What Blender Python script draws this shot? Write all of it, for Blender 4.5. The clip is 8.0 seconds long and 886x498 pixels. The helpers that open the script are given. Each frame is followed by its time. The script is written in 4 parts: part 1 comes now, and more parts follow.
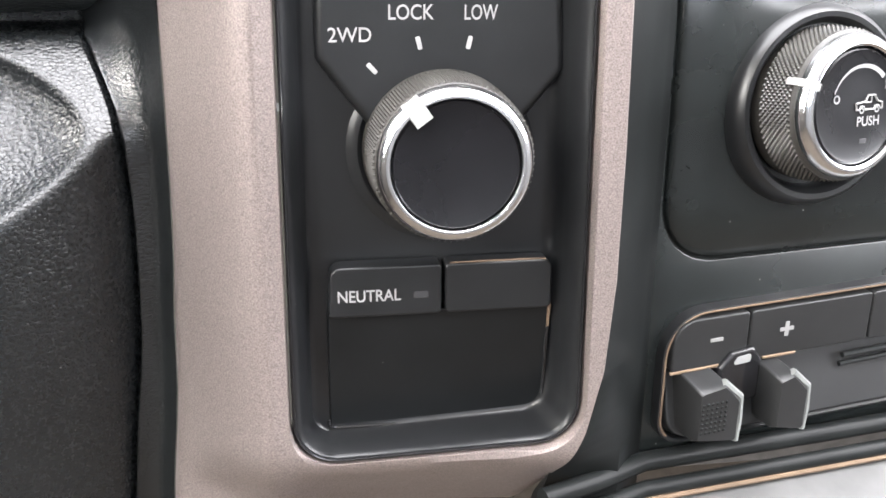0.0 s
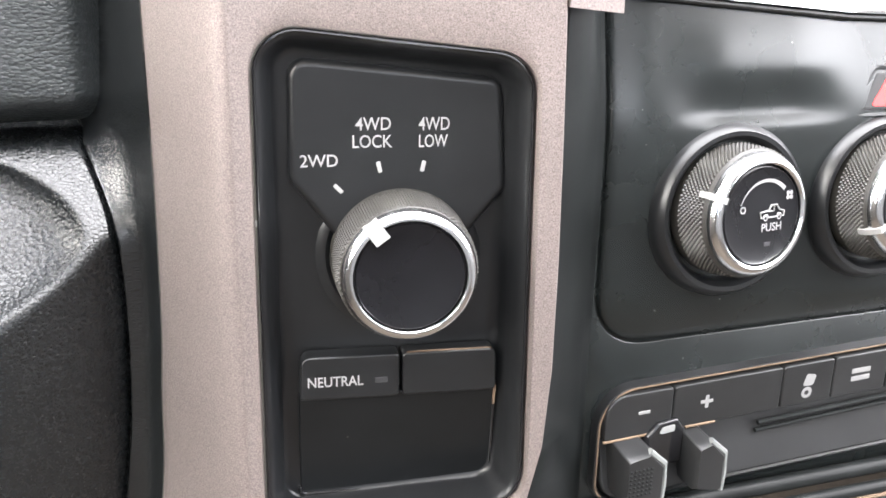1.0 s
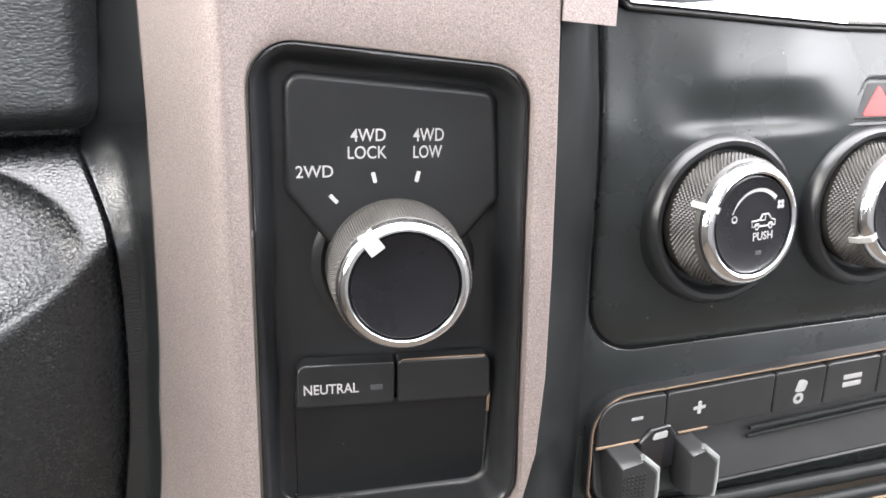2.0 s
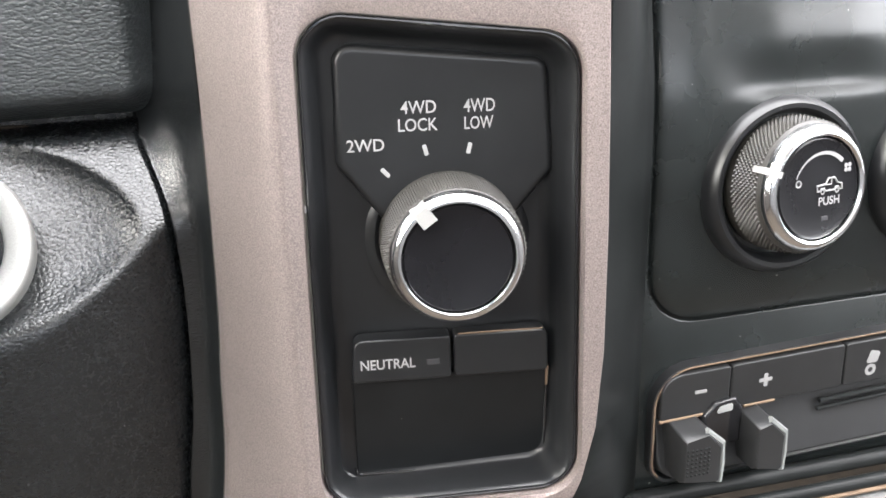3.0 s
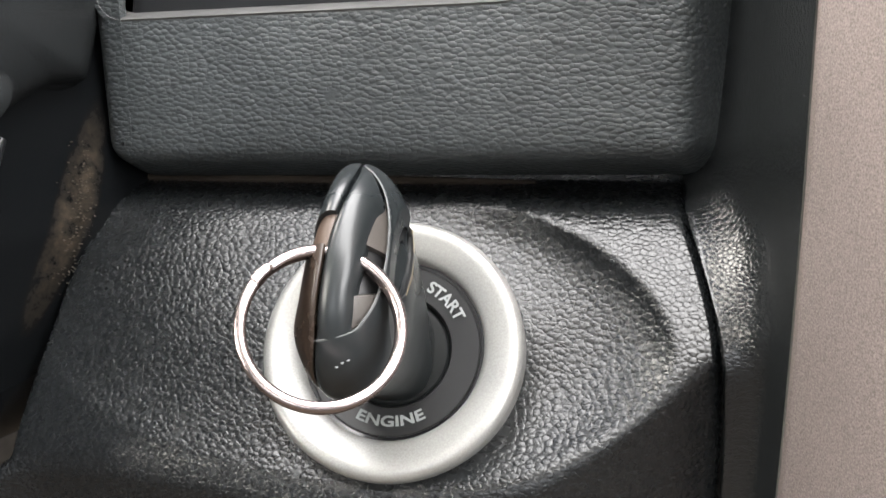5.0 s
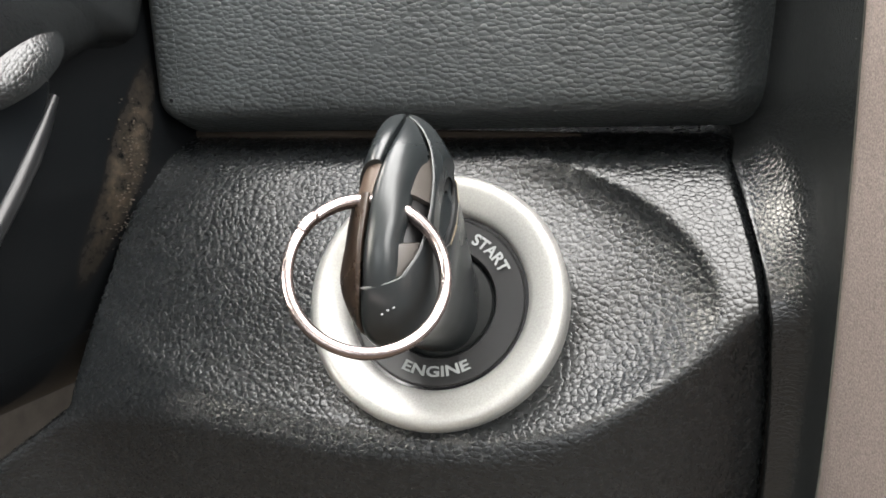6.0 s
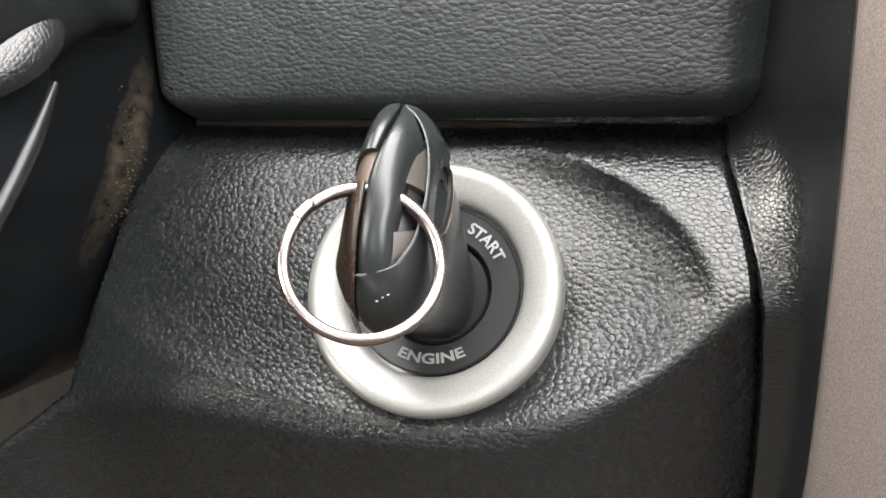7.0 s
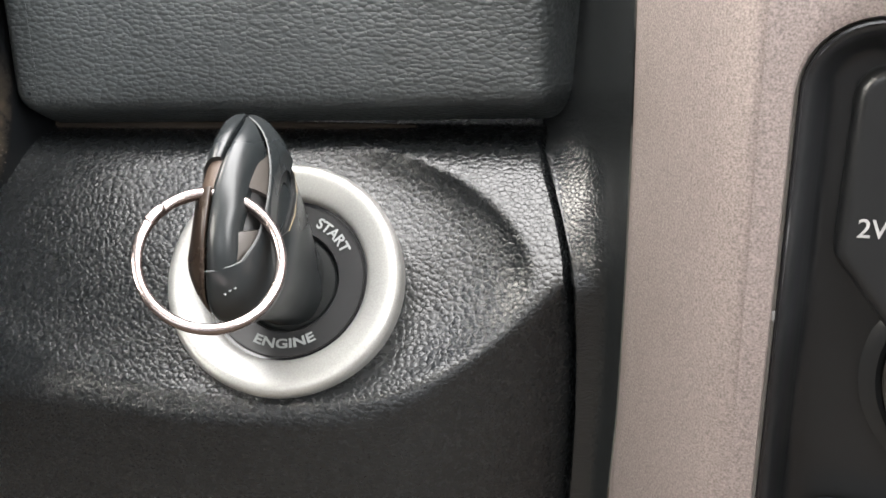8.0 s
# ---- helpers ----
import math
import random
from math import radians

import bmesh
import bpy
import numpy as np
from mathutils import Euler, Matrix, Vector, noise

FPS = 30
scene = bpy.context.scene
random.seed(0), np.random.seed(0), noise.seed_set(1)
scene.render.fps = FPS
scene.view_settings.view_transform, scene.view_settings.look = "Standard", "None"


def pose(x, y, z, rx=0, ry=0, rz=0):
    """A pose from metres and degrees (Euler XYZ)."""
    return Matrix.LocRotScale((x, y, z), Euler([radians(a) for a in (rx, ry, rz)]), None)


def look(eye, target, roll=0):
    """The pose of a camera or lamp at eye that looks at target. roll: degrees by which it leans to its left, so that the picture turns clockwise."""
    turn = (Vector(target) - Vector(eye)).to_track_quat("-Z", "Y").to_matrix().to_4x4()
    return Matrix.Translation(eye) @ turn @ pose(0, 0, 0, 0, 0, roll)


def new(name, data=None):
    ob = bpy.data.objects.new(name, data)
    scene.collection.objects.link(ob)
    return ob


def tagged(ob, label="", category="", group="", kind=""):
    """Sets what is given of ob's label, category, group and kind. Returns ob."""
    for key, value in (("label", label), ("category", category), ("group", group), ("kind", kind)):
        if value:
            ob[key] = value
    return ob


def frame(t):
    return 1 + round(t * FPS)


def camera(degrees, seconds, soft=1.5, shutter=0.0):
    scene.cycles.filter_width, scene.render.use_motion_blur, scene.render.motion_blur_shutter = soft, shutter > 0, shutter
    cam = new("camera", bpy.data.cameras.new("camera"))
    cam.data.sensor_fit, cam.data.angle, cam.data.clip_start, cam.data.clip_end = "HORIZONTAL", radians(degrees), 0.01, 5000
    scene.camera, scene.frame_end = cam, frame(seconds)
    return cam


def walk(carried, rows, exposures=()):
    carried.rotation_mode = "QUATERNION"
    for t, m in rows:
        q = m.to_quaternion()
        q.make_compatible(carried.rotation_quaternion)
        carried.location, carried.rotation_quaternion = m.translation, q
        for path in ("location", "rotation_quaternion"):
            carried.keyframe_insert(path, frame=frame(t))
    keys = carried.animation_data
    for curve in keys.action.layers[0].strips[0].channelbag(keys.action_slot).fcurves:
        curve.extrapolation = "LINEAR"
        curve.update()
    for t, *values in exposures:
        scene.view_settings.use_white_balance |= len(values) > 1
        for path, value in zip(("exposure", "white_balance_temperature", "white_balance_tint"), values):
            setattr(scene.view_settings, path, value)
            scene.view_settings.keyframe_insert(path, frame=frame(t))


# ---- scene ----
cam = camera(50.66, 8.0, soft=1.6)
PATH = [
    (0, (-0.03100, -0.19496, 0.04499), (0.00618, 0.03816, -0.03729), 0.46),
    (0.5, (-0.03133, -0.20855, 0.06123), (0.00929, 0.02457, -0.01941), 0.98),
    (1, (-0.03005, -0.21702, 0.07410), (0.01360, 0.01600, -0.00522), 1.18),
    (1.2, (-0.03007, -0.21768, 0.07448), (0.01428, 0.01559, -0.00375), 1.07),
    (2.3, (-0.02895, -0.21968, 0.07824), (0.01465, 0.01293, -0.00234), 1.26),
    (2.5, (-0.02977, -0.22025, 0.07667), (0.01225, 0.01243, -0.00454), 0.82),
    (3, (-0.02646, -0.21803, 0.07394), (0.00020, 0.01608, -0.00960), -1.38),
    (3.3, (-0.02494, -0.21050, 0.06572), (-0.01497, 0.02494, -0.01775), -3.01),
    (3.5, (-0.02446, -0.20041, 0.06089), (-0.02600, 0.03487, -0.02362), -3.96),
    (3.7, (-0.01974, -0.18323, 0.05970), (-0.04070, 0.05284, -0.01987), -4.84),
    (3.9, (-0.02227, -0.16659, 0.05910), (-0.06028, 0.07031, -0.01114), -4.47),
    (4, (-0.02925, -0.15637, 0.06190), (-0.07067, 0.07961, -0.00950), -4.37),
    (4.1, (-0.03182, -0.14486, 0.06295), (-0.08353, 0.08852, -0.01027), -4.66),
    (4.3, (-0.03759, -0.13509, 0.06648), (-0.10313, 0.09615, -0.00230), -4.24),
    (4.4, (-0.04349, -0.13409, 0.06942), (-0.11039, 0.09663, 0.00020), -3.36),
    (4.5, (-0.04564, -0.13051, 0.07090), (-0.12017, 0.09721, -0.00044), -3.65),
    (5, (-0.05709, -0.12658, 0.06842), (-0.14999, 0.09245, -0.00836), -3.09),
    (5.2, (-0.05582, -0.12708, 0.06803), (-0.15319, 0.08886, -0.01190), -3.28),
    (6.3, (-0.05638, -0.12862, 0.06602), (-0.16071, 0.08192, -0.01933), -4.21),
    (6.5, (-0.05570, -0.12918, 0.06647), (-0.16034, 0.08087, -0.01972), -4.00),
    (7, (-0.05457, -0.12901, 0.06665), (-0.15832, 0.08102, -0.02065), -3.98),
    (7.5, (-0.05312, -0.12887, 0.06677), (-0.14877, 0.08464, -0.02134), -3.58),
    (7.7, (-0.05013, -0.13054, 0.06648), (-0.13943, 0.08612, -0.02060), -3.94),
    (8, (-0.04054, -0.14093, 0.07480), (-0.11546, 0.07840, -0.01889), -2.70),
]
EXPOSURES = ((0.0, 1.44, 6400, 13), (1.2, 1.46, 6420, 13), (2.5, 1.32, 6430, 13), (3.0, 1.25, 6450, 12), (3.5, 1.15, 6480, 12), (4.5, 1.01, 6580, 12), (5.2, 0.92, 6680, 11), (6.5, 0.98, 6780, 10), (8.0, 0.99, 6680, 11))
walk(cam, [(t, look(eye, target, roll)) for t, eye, target, roll in PATH], EXPOSURES)

# ---------------------------------------------------------------- light
world = bpy.data.worlds.new("sky")
scene.world = world
world.use_nodes = True
wn = world.node_tree.nodes
sky = wn.new("ShaderNodeTexSky")
sky.sky_type, sky.sun_disc = "NISHITA", False
sky.sun_elevation, sky.sun_rotation = radians(50), radians(-35)
wn["Background"].inputs["Strength"].default_value = 0.15
world.node_tree.links.new(sky.outputs["Color"], wn["Background"].inputs["Color"])


def area(name, place, target, w, h, watts, colour):
    lamp = bpy.data.lights.new(name, "AREA")
    lamp.shape, lamp.size, lamp.size_y, lamp.energy, lamp.color = "RECTANGLE", w, h, watts, colour
    ob = new(name, lamp)
    ob.matrix_world = look(place, target)
    return ob


# daylight in the openings of the cab
area("windshield_daylight", (0.35, 0.05, 0.60), (0.35, -0.18, -0.1), 1.50, 1.05, 45, (1.0, 0.995, 0.985))
area("driver_door_daylight", (-0.745, -0.40, 0.37), (0.0, -0.3, 0.08), 1.1, 0.60, 30, (1.0, 0.97, 0.89))
area("passenger_window_daylight", (1.145, -0.35, 0.42), (0.0, -0.3, 0.1), 1.2, 0.48, 15, (1.0, 0.99, 0.98))
area("rear_window_daylight", (0.2, -1.69, 0.45), (0.2, 0.0, 0.1), 1.3, 0.38, 4, (1.0, 0.98, 0.95))

# ---------------------------------------------------------------- materials


class Mat:
    """A node material with a small set of shortcuts."""

    def __init__(self, name):
        self.m = bpy.data.materials.new(name)
        self.m.use_nodes = True
        self.n, self.l = self.m.node_tree.nodes, self.m.node_tree.links
        self.b = self.n["Principled BSDF"]
        self.co = self.n.new("ShaderNodeTexCoord").outputs["Object"]

    def set(self, **kw):
        for k, v in kw.items():
            self.b.inputs[k.replace("_", " ")].default_value = v
        return self

    def noise(self, scale, detail=4.0, rough=0.55):
        t = self.n.new("ShaderNodeTexNoise")
        t.inputs["Scale"].default_value, t.inputs["Detail"].default_value, t.inputs["Roughness"].default_value = scale, detail, rough
        self.l.new(self.co, t.inputs["Vector"])
        return t.outputs["Fac"]

    def cells(self, scale, feature="DISTANCE_TO_EDGE", warp=None, stretch=(1, 1, 1)):
        t = self.n.new("ShaderNodeTexVoronoi")
        t.feature = feature
        t.inputs["Scale"].default_value = scale
        mp = self.n.new("ShaderNodeMapping")
        mp.inputs["Scale"].default_value = stretch
        src = self.co
        if warp:
            ns = self.n.new("ShaderNodeTexNoise")
            ns.inputs["Scale"].default_value, ns.inputs["Detail"].default_value = warp[0], 2.0
            self.l.new(self.co, ns.inputs["Vector"])
            mx = self.n.new("ShaderNodeVectorMath")
            mx.operation = "MULTIPLY_ADD"
            self.l.new(ns.outputs["Color"], mx.inputs[0])
            mx.inputs[1].default_value = (warp[1],) * 3
            self.l.new(self.co, mx.inputs[2])
            src = mx.outputs[0]
        self.l.new(src, mp.inputs["Vector"])
        self.l.new(mp.outputs["Vector"], t.inputs["Vector"])
        return t.outputs["Distance"]

    def ramp(self, fac, stops):
        r = self.n.new("ShaderNodeValToRGB")
        e = r.color_ramp.elements
        while len(e) < len(stops):
            e.new(0.5)
        for el, (p, c) in zip(e, stops):
            el.position = p
            el.color = (*c, 1) if len(c) == 3 else c
        self.l.new(fac, r.inputs["Fac"])
        return r.outputs["Color"]

    def grey(self, fac, lo, hi, a=0.3, b=0.7):
        r = self.n.new("ShaderNodeMapRange")
        for k, v in (("From Min", a), ("From Max", b), ("To Min", lo), ("To Max", hi)):
            r.inputs[k].default_value = v
        self.l.new(fac, r.inputs["Value"])
        return r.outputs["Result"]

    def bump(self, height, strength, distance):
        b = self.n.new("ShaderNodeBump")
        b.inputs["Strength"].default_value, b.inputs["Distance"].default_value = strength, distance
        self.l.new(height, b.inputs["Height"])
        old = self.b.inputs["Normal"].links
        if old:
            self.l.new(old[0].from_socket, b.inputs["Normal"])
        self.l.new(b.outputs["Normal"], self.b.inputs["Normal"])
        return self

    def patch(self, centre, turn, radii):
        """1 at the middle of an ellipsoid and 0 from its skin outwards (metres, object space)."""
        mp = self.n.new("ShaderNodeMapping")
        mp.vector_type = "TEXTURE"
        mp.inputs["Location"].default_value, mp.inputs["Rotation"].default_value, mp.inputs["Scale"].default_value = centre, turn, radii
        g = self.n.new("ShaderNodeTexGradient")
        g.gradient_type = "SPHERICAL"
        self.l.new(self.co, mp.inputs["Vector"])
        self.l.new(mp.outputs["Vector"], g.inputs["Vector"])
        return g.outputs["Fac"]

    def product(self, a, b):
        k = self.n.new("ShaderNodeMath")
        k.operation = "MULTIPLY"
        self.l.new(a, k.inputs[0])
        self.l.new(b, k.inputs[1])
        return k.outputs[0]

    def over(self, fac, colour, rough=None):
        """Lays another colour (and gloss) over the base."""
        for name, val in (("Base Color", (*colour, 1)), ("Roughness", rough)):
            if val is None:
                continue
            mx = self.n.new("ShaderNodeMix")
            mx.data_type = "RGBA" if name == "Base Color" else "FLOAT"
            k = 6 if name == "Base Color" else 2
            old = self.b.inputs[name].links
            if old:
                self.l.new(old[0].from_socket, mx.inputs[k])
            else:
                mx.inputs[k].default_value = self.b.inputs[name].default_value
            mx.inputs[k + 1].default_value = val
            self.l.new(fac, mx.inputs[0])
            self.l.new(mx.outputs[2 if k == 6 else 0], self.b.inputs[name])
        return self

    def specks(self, amount):
        """Scattered lint and dust grains."""
        d = self.cells(130.0, "F1")
        fac = self.grey(d, amount, 0.0, 0.015, 0.028)
        return self.over(fac, (0.5, 0.49, 0.46), 0.9)

    def to(self, name, socket):
        self.l.new(socket, self.b.inputs[name])
        return self


def plastic(name, colour, rough, spread=0.06, grain=0.0, fine=2200.0, spec=0.5, specks=0.0):
    """Moulded plastic: slight mottling, dust specks and a fine tooth."""
    m = Mat(name)
    c = Vector(colour)
    m.to("Base Color", m.ramp(m.noise(60.0), [(0.3, tuple(c * 0.8)), (0.7, tuple(c * 1.25))]))
    m.to("Roughness", m.grey(m.noise(35.0, 6.0), rough - spread, rough + spread))
    m.set(Specular_IOR_Level=spec)
    if specks:
        m.specks(specks)
    if grain:
        m.bump(m.noise(fine, 2.0), grain, 0.0001)
    return m.m


def leather_grain(name, colour, rough, scale=720.0, depth=0.00022, stretch=(1, 1, 1), crease=0.35, spec=0.5, vary=0.06, crack=0.5):
    """Moulded leather grain: rounded pebbles with narrow creases between them."""
    m = Mat(name)
    c = Vector(colour)
    warp = (scale * 0.5, 0.5 / scale)
    pebble = m.cells(scale, "DISTANCE_TO_EDGE", warp, stretch)
    dome = m.cells(scale, "F1", warp, stretch)
    fold = m.cells(scale * 0.42, "SMOOTH_F1", warp, stretch)
    m.to("Base Color", m.ramp(m.noise(45.0), [(0.3, tuple(c * 0.85)), (0.7, tuple(c * 1.15))]))
    m.to("Roughness", m.grey(m.noise(900.0, 3.0), rough - vary, rough + vary))
    m.set(Specular_IOR_Level=spec)
    m.bump(m.grey(fold, 1.0, 0.0, 0.1, 0.75), crease, depth)
    sq = m.n.new("ShaderNodeMath")
    sq.operation = "POWER"
    m.l.new(dome, sq.inputs[0])
    sq.inputs[1].default_value = 1.8
    m.bump(m.grey(sq.outputs[0], 1.0, 0.0, 0.0, 0.6), 0.9, depth)
    m.bump(m.grey(pebble, 0.0, 1.0, 0.0, 0.12), crack, 0.00004)
    m.bump(m.noise(3400.0, 2.0), 0.25, depth * 0.4)
    m.specks(0.3)
    return m.m


def silver_paint(name, colour, rough, metal, flake=1.0):
    """Satin metallic paint with flakes."""
    m = Mat(name)
    c = Vector(colour)
    fl = m.noise(2900.0, 1.5)
    m.to("Base Color", m.ramp(fl, [(0.3, tuple(c * (1 - 0.28 * flake))), (0.5, tuple(c)), (0.72, tuple(c * (1 + 0.3 * flake)))]))
    m.to("Roughness", m.grey(m.noise(50.0, 5.0), rough - 0.05, rough + 0.06))
    m.set(Metallic=metal)
    m.bump(m.noise(2700.0, 1.5), 0.5 * flake, 0.00008)
    return m.m


BLACK = plastic("black_satin_plastic", (0.0095, 0.0100, 0.0108), 0.30, 0.02, grain=0.08, spec=0.42, specks=0.35)
BLACK_SOFT = plastic("black_matte_plastic", (0.0135, 0.0138, 0.0142), 0.38, 0.03, grain=0.08, spec=0.38)
PADBLACK = plastic("blue_black_pad_plastic", (0.006, 0.0068, 0.0075), 0.36, 0.02, grain=0.08, spec=0.3, specks=0.3)
FASCIA = plastic("black_fascia_plastic", (0.0095, 0.0115, 0.0115), 0.27, 0.015, grain=0.05, spec=0.42, specks=0.6)
CAP = plastic("black_knob_cap", (0.005, 0.005, 0.006), 0.27, 0.04, grain=0.06, spec=0.26)
GRIP = plastic("black_grip_rubber", (0.026, 0.024, 0.021), 0.42, grain=0.2)
FACET = plastic("dark_grey_facet_plastic", (0.0095, 0.0105, 0.0105), 0.36, 0.02, grain=0.1, spec=0.1)
GRAIN = leather_grain("black_grained_panel", (0.0070, 0.0080, 0.0086), 0.265, 900.0, 0.000066, (0.85, 1, 1.1), 0.06, 0.55, 0.03, 0.7)
GRAIN_FINE = leather_grain("black_fine_grained_panel", (0.0085, 0.0095, 0.010), 0.235, 1050.0, 0.00004, (0.9, 1, 1.1), 0.0, 0.6, 0.02)
GRAIN_PAD = leather_grain("charcoal_grained_pad", (0.036, 0.041, 0.0425), 0.40, 1080.0, 0.00017, (0.66, 1, 1.12), 0.4)
TRIM = silver_paint("satin_champagne_trim", (0.212, 0.178, 0.168), 0.47, 0.45, 1.2)
RINGPAINT = silver_paint("satin_silver_ring", (0.32, 0.32, 0.305), 0.36, 0.45, 0.4)
DUSTY_SHROUD = Mat("dusty_black_column_plastic").set(Base_Color=(0.004, 0.0045, 0.005, 1), Roughness=0.22, Specular_IOR_Level=0.08)
smear = DUSTY_SHROUD.product(DUSTY_SHROUD.grey(DUSTY_SHROUD.patch((0.05, -0.0415, 0.0085), (radians(-32), 0, 0), (0.06, 0.0055, 0.027)), 0.0, 1.0, 0.0, 0.55), DUSTY_SHROUD.grey(DUSTY_SHROUD.noise(260.0, 8.0, 0.75), 0.0, 1.0, 0.38, 0.72))
DUSTY_SHROUD = DUSTY_SHROUD.over(smear, (0.055, 0.043, 0.031), 0.9).m
CHROME = Mat("chrome").set(Base_Color=(0.72, 0.73, 0.74, 1), Metallic=1.0, Roughness=0.17).m
STEEL = Mat("nickel_steel").set(Base_Color=(0.43, 0.365, 0.355, 1), Metallic=1.0, Roughness=0.26).m
WHITE = Mat("white_print").set(Base_Color=(0.27, 0.27, 0.27, 1), Roughness=0.55).m
SOFT_PRINT = Mat("soft_white_print").set(Base_Color=(0.2, 0.2, 0.2, 1), Roughness=0.55).m
DIM_PRINT = Mat("grey_print").set(Base_Color=(0.17, 0.182, 0.18, 1), Roughness=0.55).m
BRASS = Mat("worn_brass").set(Base_Color=(0.2, 0.16, 0.1, 1), Metallic=1.0, Roughness=0.35).m
# Dark brown-grey; the brown that reflects in the fob's left is in this colour.
FOB_SIDE = plastic("brown_reflection_black_plastic", (0.022, 0.015, 0.011), 0.26, 0.05)
TAB = plastic("worn_brown_tab_plastic", (0.05, 0.032, 0.022), 0.5, 0.06)
POINTER = Mat("white_pointer_plastic").set(Base_Color=(0.26, 0.256, 0.25, 1), Roughness=0.4).m
RED = Mat("red_print").set(Base_Color=(0.75, 0.03, 0.03, 1), Roughness=0.4).m
LEDMAT = Mat("dark_indicator_window").set(Base_Color=(0.035, 0.035, 0.038, 1), Roughness=0.3).m
DUST = plastic("brown_dust", (0.13, 0.088, 0.057), 0.9)
GAPDUST = plastic("dark_brown_dust", (0.02, 0.0135, 0.0085), 0.95)
SPECKS = plastic("tan_dust_specks", (0.045, 0.036, 0.026), 0.9)
BAND = silver_paint("bright_silver_band", (0.72, 0.72, 0.71), 0.3, 0.3)
PALE = plastic("pale_grey_plastic", (0.055, 0.055, 0.054), 0.5, grain=0.2)
FOB_LINE = plastic("scuffed_grey_plastic", (0.10, 0.105, 0.105), 0.5)
PALE_WORN = plastic("worn_pale_metal", (0.052, 0.046, 0.041), 0.35, grain=0.2)
LEVER_EDGE = plastic("worn_grey_plastic", (0.14, 0.147, 0.143), 0.35, grain=0.2)
FOB = plastic("grey_black_key_plastic", (0.0115, 0.0138, 0.0148), 0.28, 0.07, grain=0.06)
COLUMN = plastic("black_column_plastic", (0.006, 0.007, 0.008), 0.2, 0.05, grain=0.05, spec=0.12)
GLOSS = plastic("black_gloss_plastic", (0.01, 0.01, 0.011), 0.12, 0.04)
CARPET = plastic("brown_carpet", (0.046, 0.036, 0.027), 0.95, grain=0.6, fine=900.0)
SHELL = plastic("grey_cabin_lining", (0.66, 0.64, 0.62), 0.85)
TAN = plastic("tan_cabin_lining", (0.05, 0.044, 0.038), 0.85)
SEATCLOTH = plastic("dark_cabin_lining", (0.08, 0.075, 0.07), 0.9)
# For unseen walls: grey chosen for how it reflects in the black plastic.
GREYCLOTH = plastic("grey_reflector_lining", (0.14, 0.14, 0.143), 0.9)

# ---------------------------------------------------------------- building helpers (millimetres)
MM = 0.001


def thing(name, at, label, category, group="", kind=""):
    ob = new(name)
    ob.location = Vector(at) * MM
    ob.empty_display_size = 0.01
    return tagged(ob, label, category, group, kind)


def base_of(ob):
    p = Vector(ob.location)
    while ob.parent:
        ob = ob.parent
        p += ob.location
    return p


def mesh_of(name, verts, faces, material, origin, smooth=True, sharp=35.0):
    me = bpy.data.meshes.new(name)
    me.from_pydata([tuple(Vector(v) * MM - origin) for v in verts], [], faces)
    bm = bmesh.new()
    bm.from_mesh(me)
    bmesh.ops.remove_doubles(bm, verts=bm.verts, dist=1e-6)
    bmesh.ops.recalc_face_normals(bm, faces=bm.faces)
    for f in bm.faces:
        f.smooth = smooth
    for e in bm.edges:
        if len(e.link_faces) == 2 and e.calc_face_angle() > radians(sharp):
            e.smooth = False
    bm.to_mesh(me)
    bm.free()
    me.materials.append(material)
    return me


def part(name, vf, material, parent, label="", smooth=True, sharp=35.0):
    """One mesh under a thing or a part; vf is (verts, faces) in world millimetres."""
    me = mesh_of(name, vf[0], vf[1], material, base_of(parent), smooth, sharp)
    ob = new(name, me)
    ob.parent = parent
    return tagged(ob, label)


def solo(name, vf, material, at, label, category, group="", kind="", smooth=True, sharp=35.0):
    """A thing that is one mesh."""
    ob = new(name, mesh_of(name, vf[0], vf[1], material, Vector(at) * MM, smooth, sharp))
    ob.location = Vector(at) * MM
    return tagged(ob, label, category, group, kind)


def join(*many):
    V, F = [], []
    for v, f in many:
        k = len(V)
        V += list(v)
        F += [tuple(i + k for i in g) for g in f]
    return V, F


def loft(rings, cap0=False, cap1=False, closed=True):
    n = len(rings[0])
    V = [tuple(p) for r in rings for p in r]
    F = []
    for a in range(len(rings) - 1):
        for i in range(n if closed else n - 1):
            j = (i + 1) % n
            F.append((a * n + i, a * n + j, (a + 1) * n + j, (a + 1) * n + i))
    if cap0:
        F.append(tuple(range(n)))
    if cap1:
        F.append(tuple(range((len(rings) - 1) * n, len(rings) * n)))
    return V, F


def grid(rows):
    return loft(rows, closed=False)


def rounded(points, radii, steps=6):
    """A closed 2D outline with rounded corners."""
    out = []
    n = len(points)
    for i, (p, r) in enumerate(zip(points, radii)):
        p = Vector(p)
        a, b = (Vector(points[i - 1]) - p), (Vector(points[(i + 1) % n]) - p)
        half = a.angle(b) / 2
        d = min(r / math.tan(half), 0.48 * a.length, 0.48 * b.length)
        rr = d * math.tan(half)
        a, b = a.normalized(), b.normalized()
        mid = p + (a + b).normalized() * (rr / math.sin(half))
        ra, rb = p + a * d - mid, p + b * d - mid
        turn = math.atan2(ra.x * rb.y - ra.y * rb.x, ra.dot(rb))
        for k in range(steps + 1):
            c, s = math.cos(turn * k / steps), math.sin(turn * k / steps)
            out.append((mid.x + c * ra.x - s * ra.y, mid.y + s * ra.x + c * ra.y))
    return out


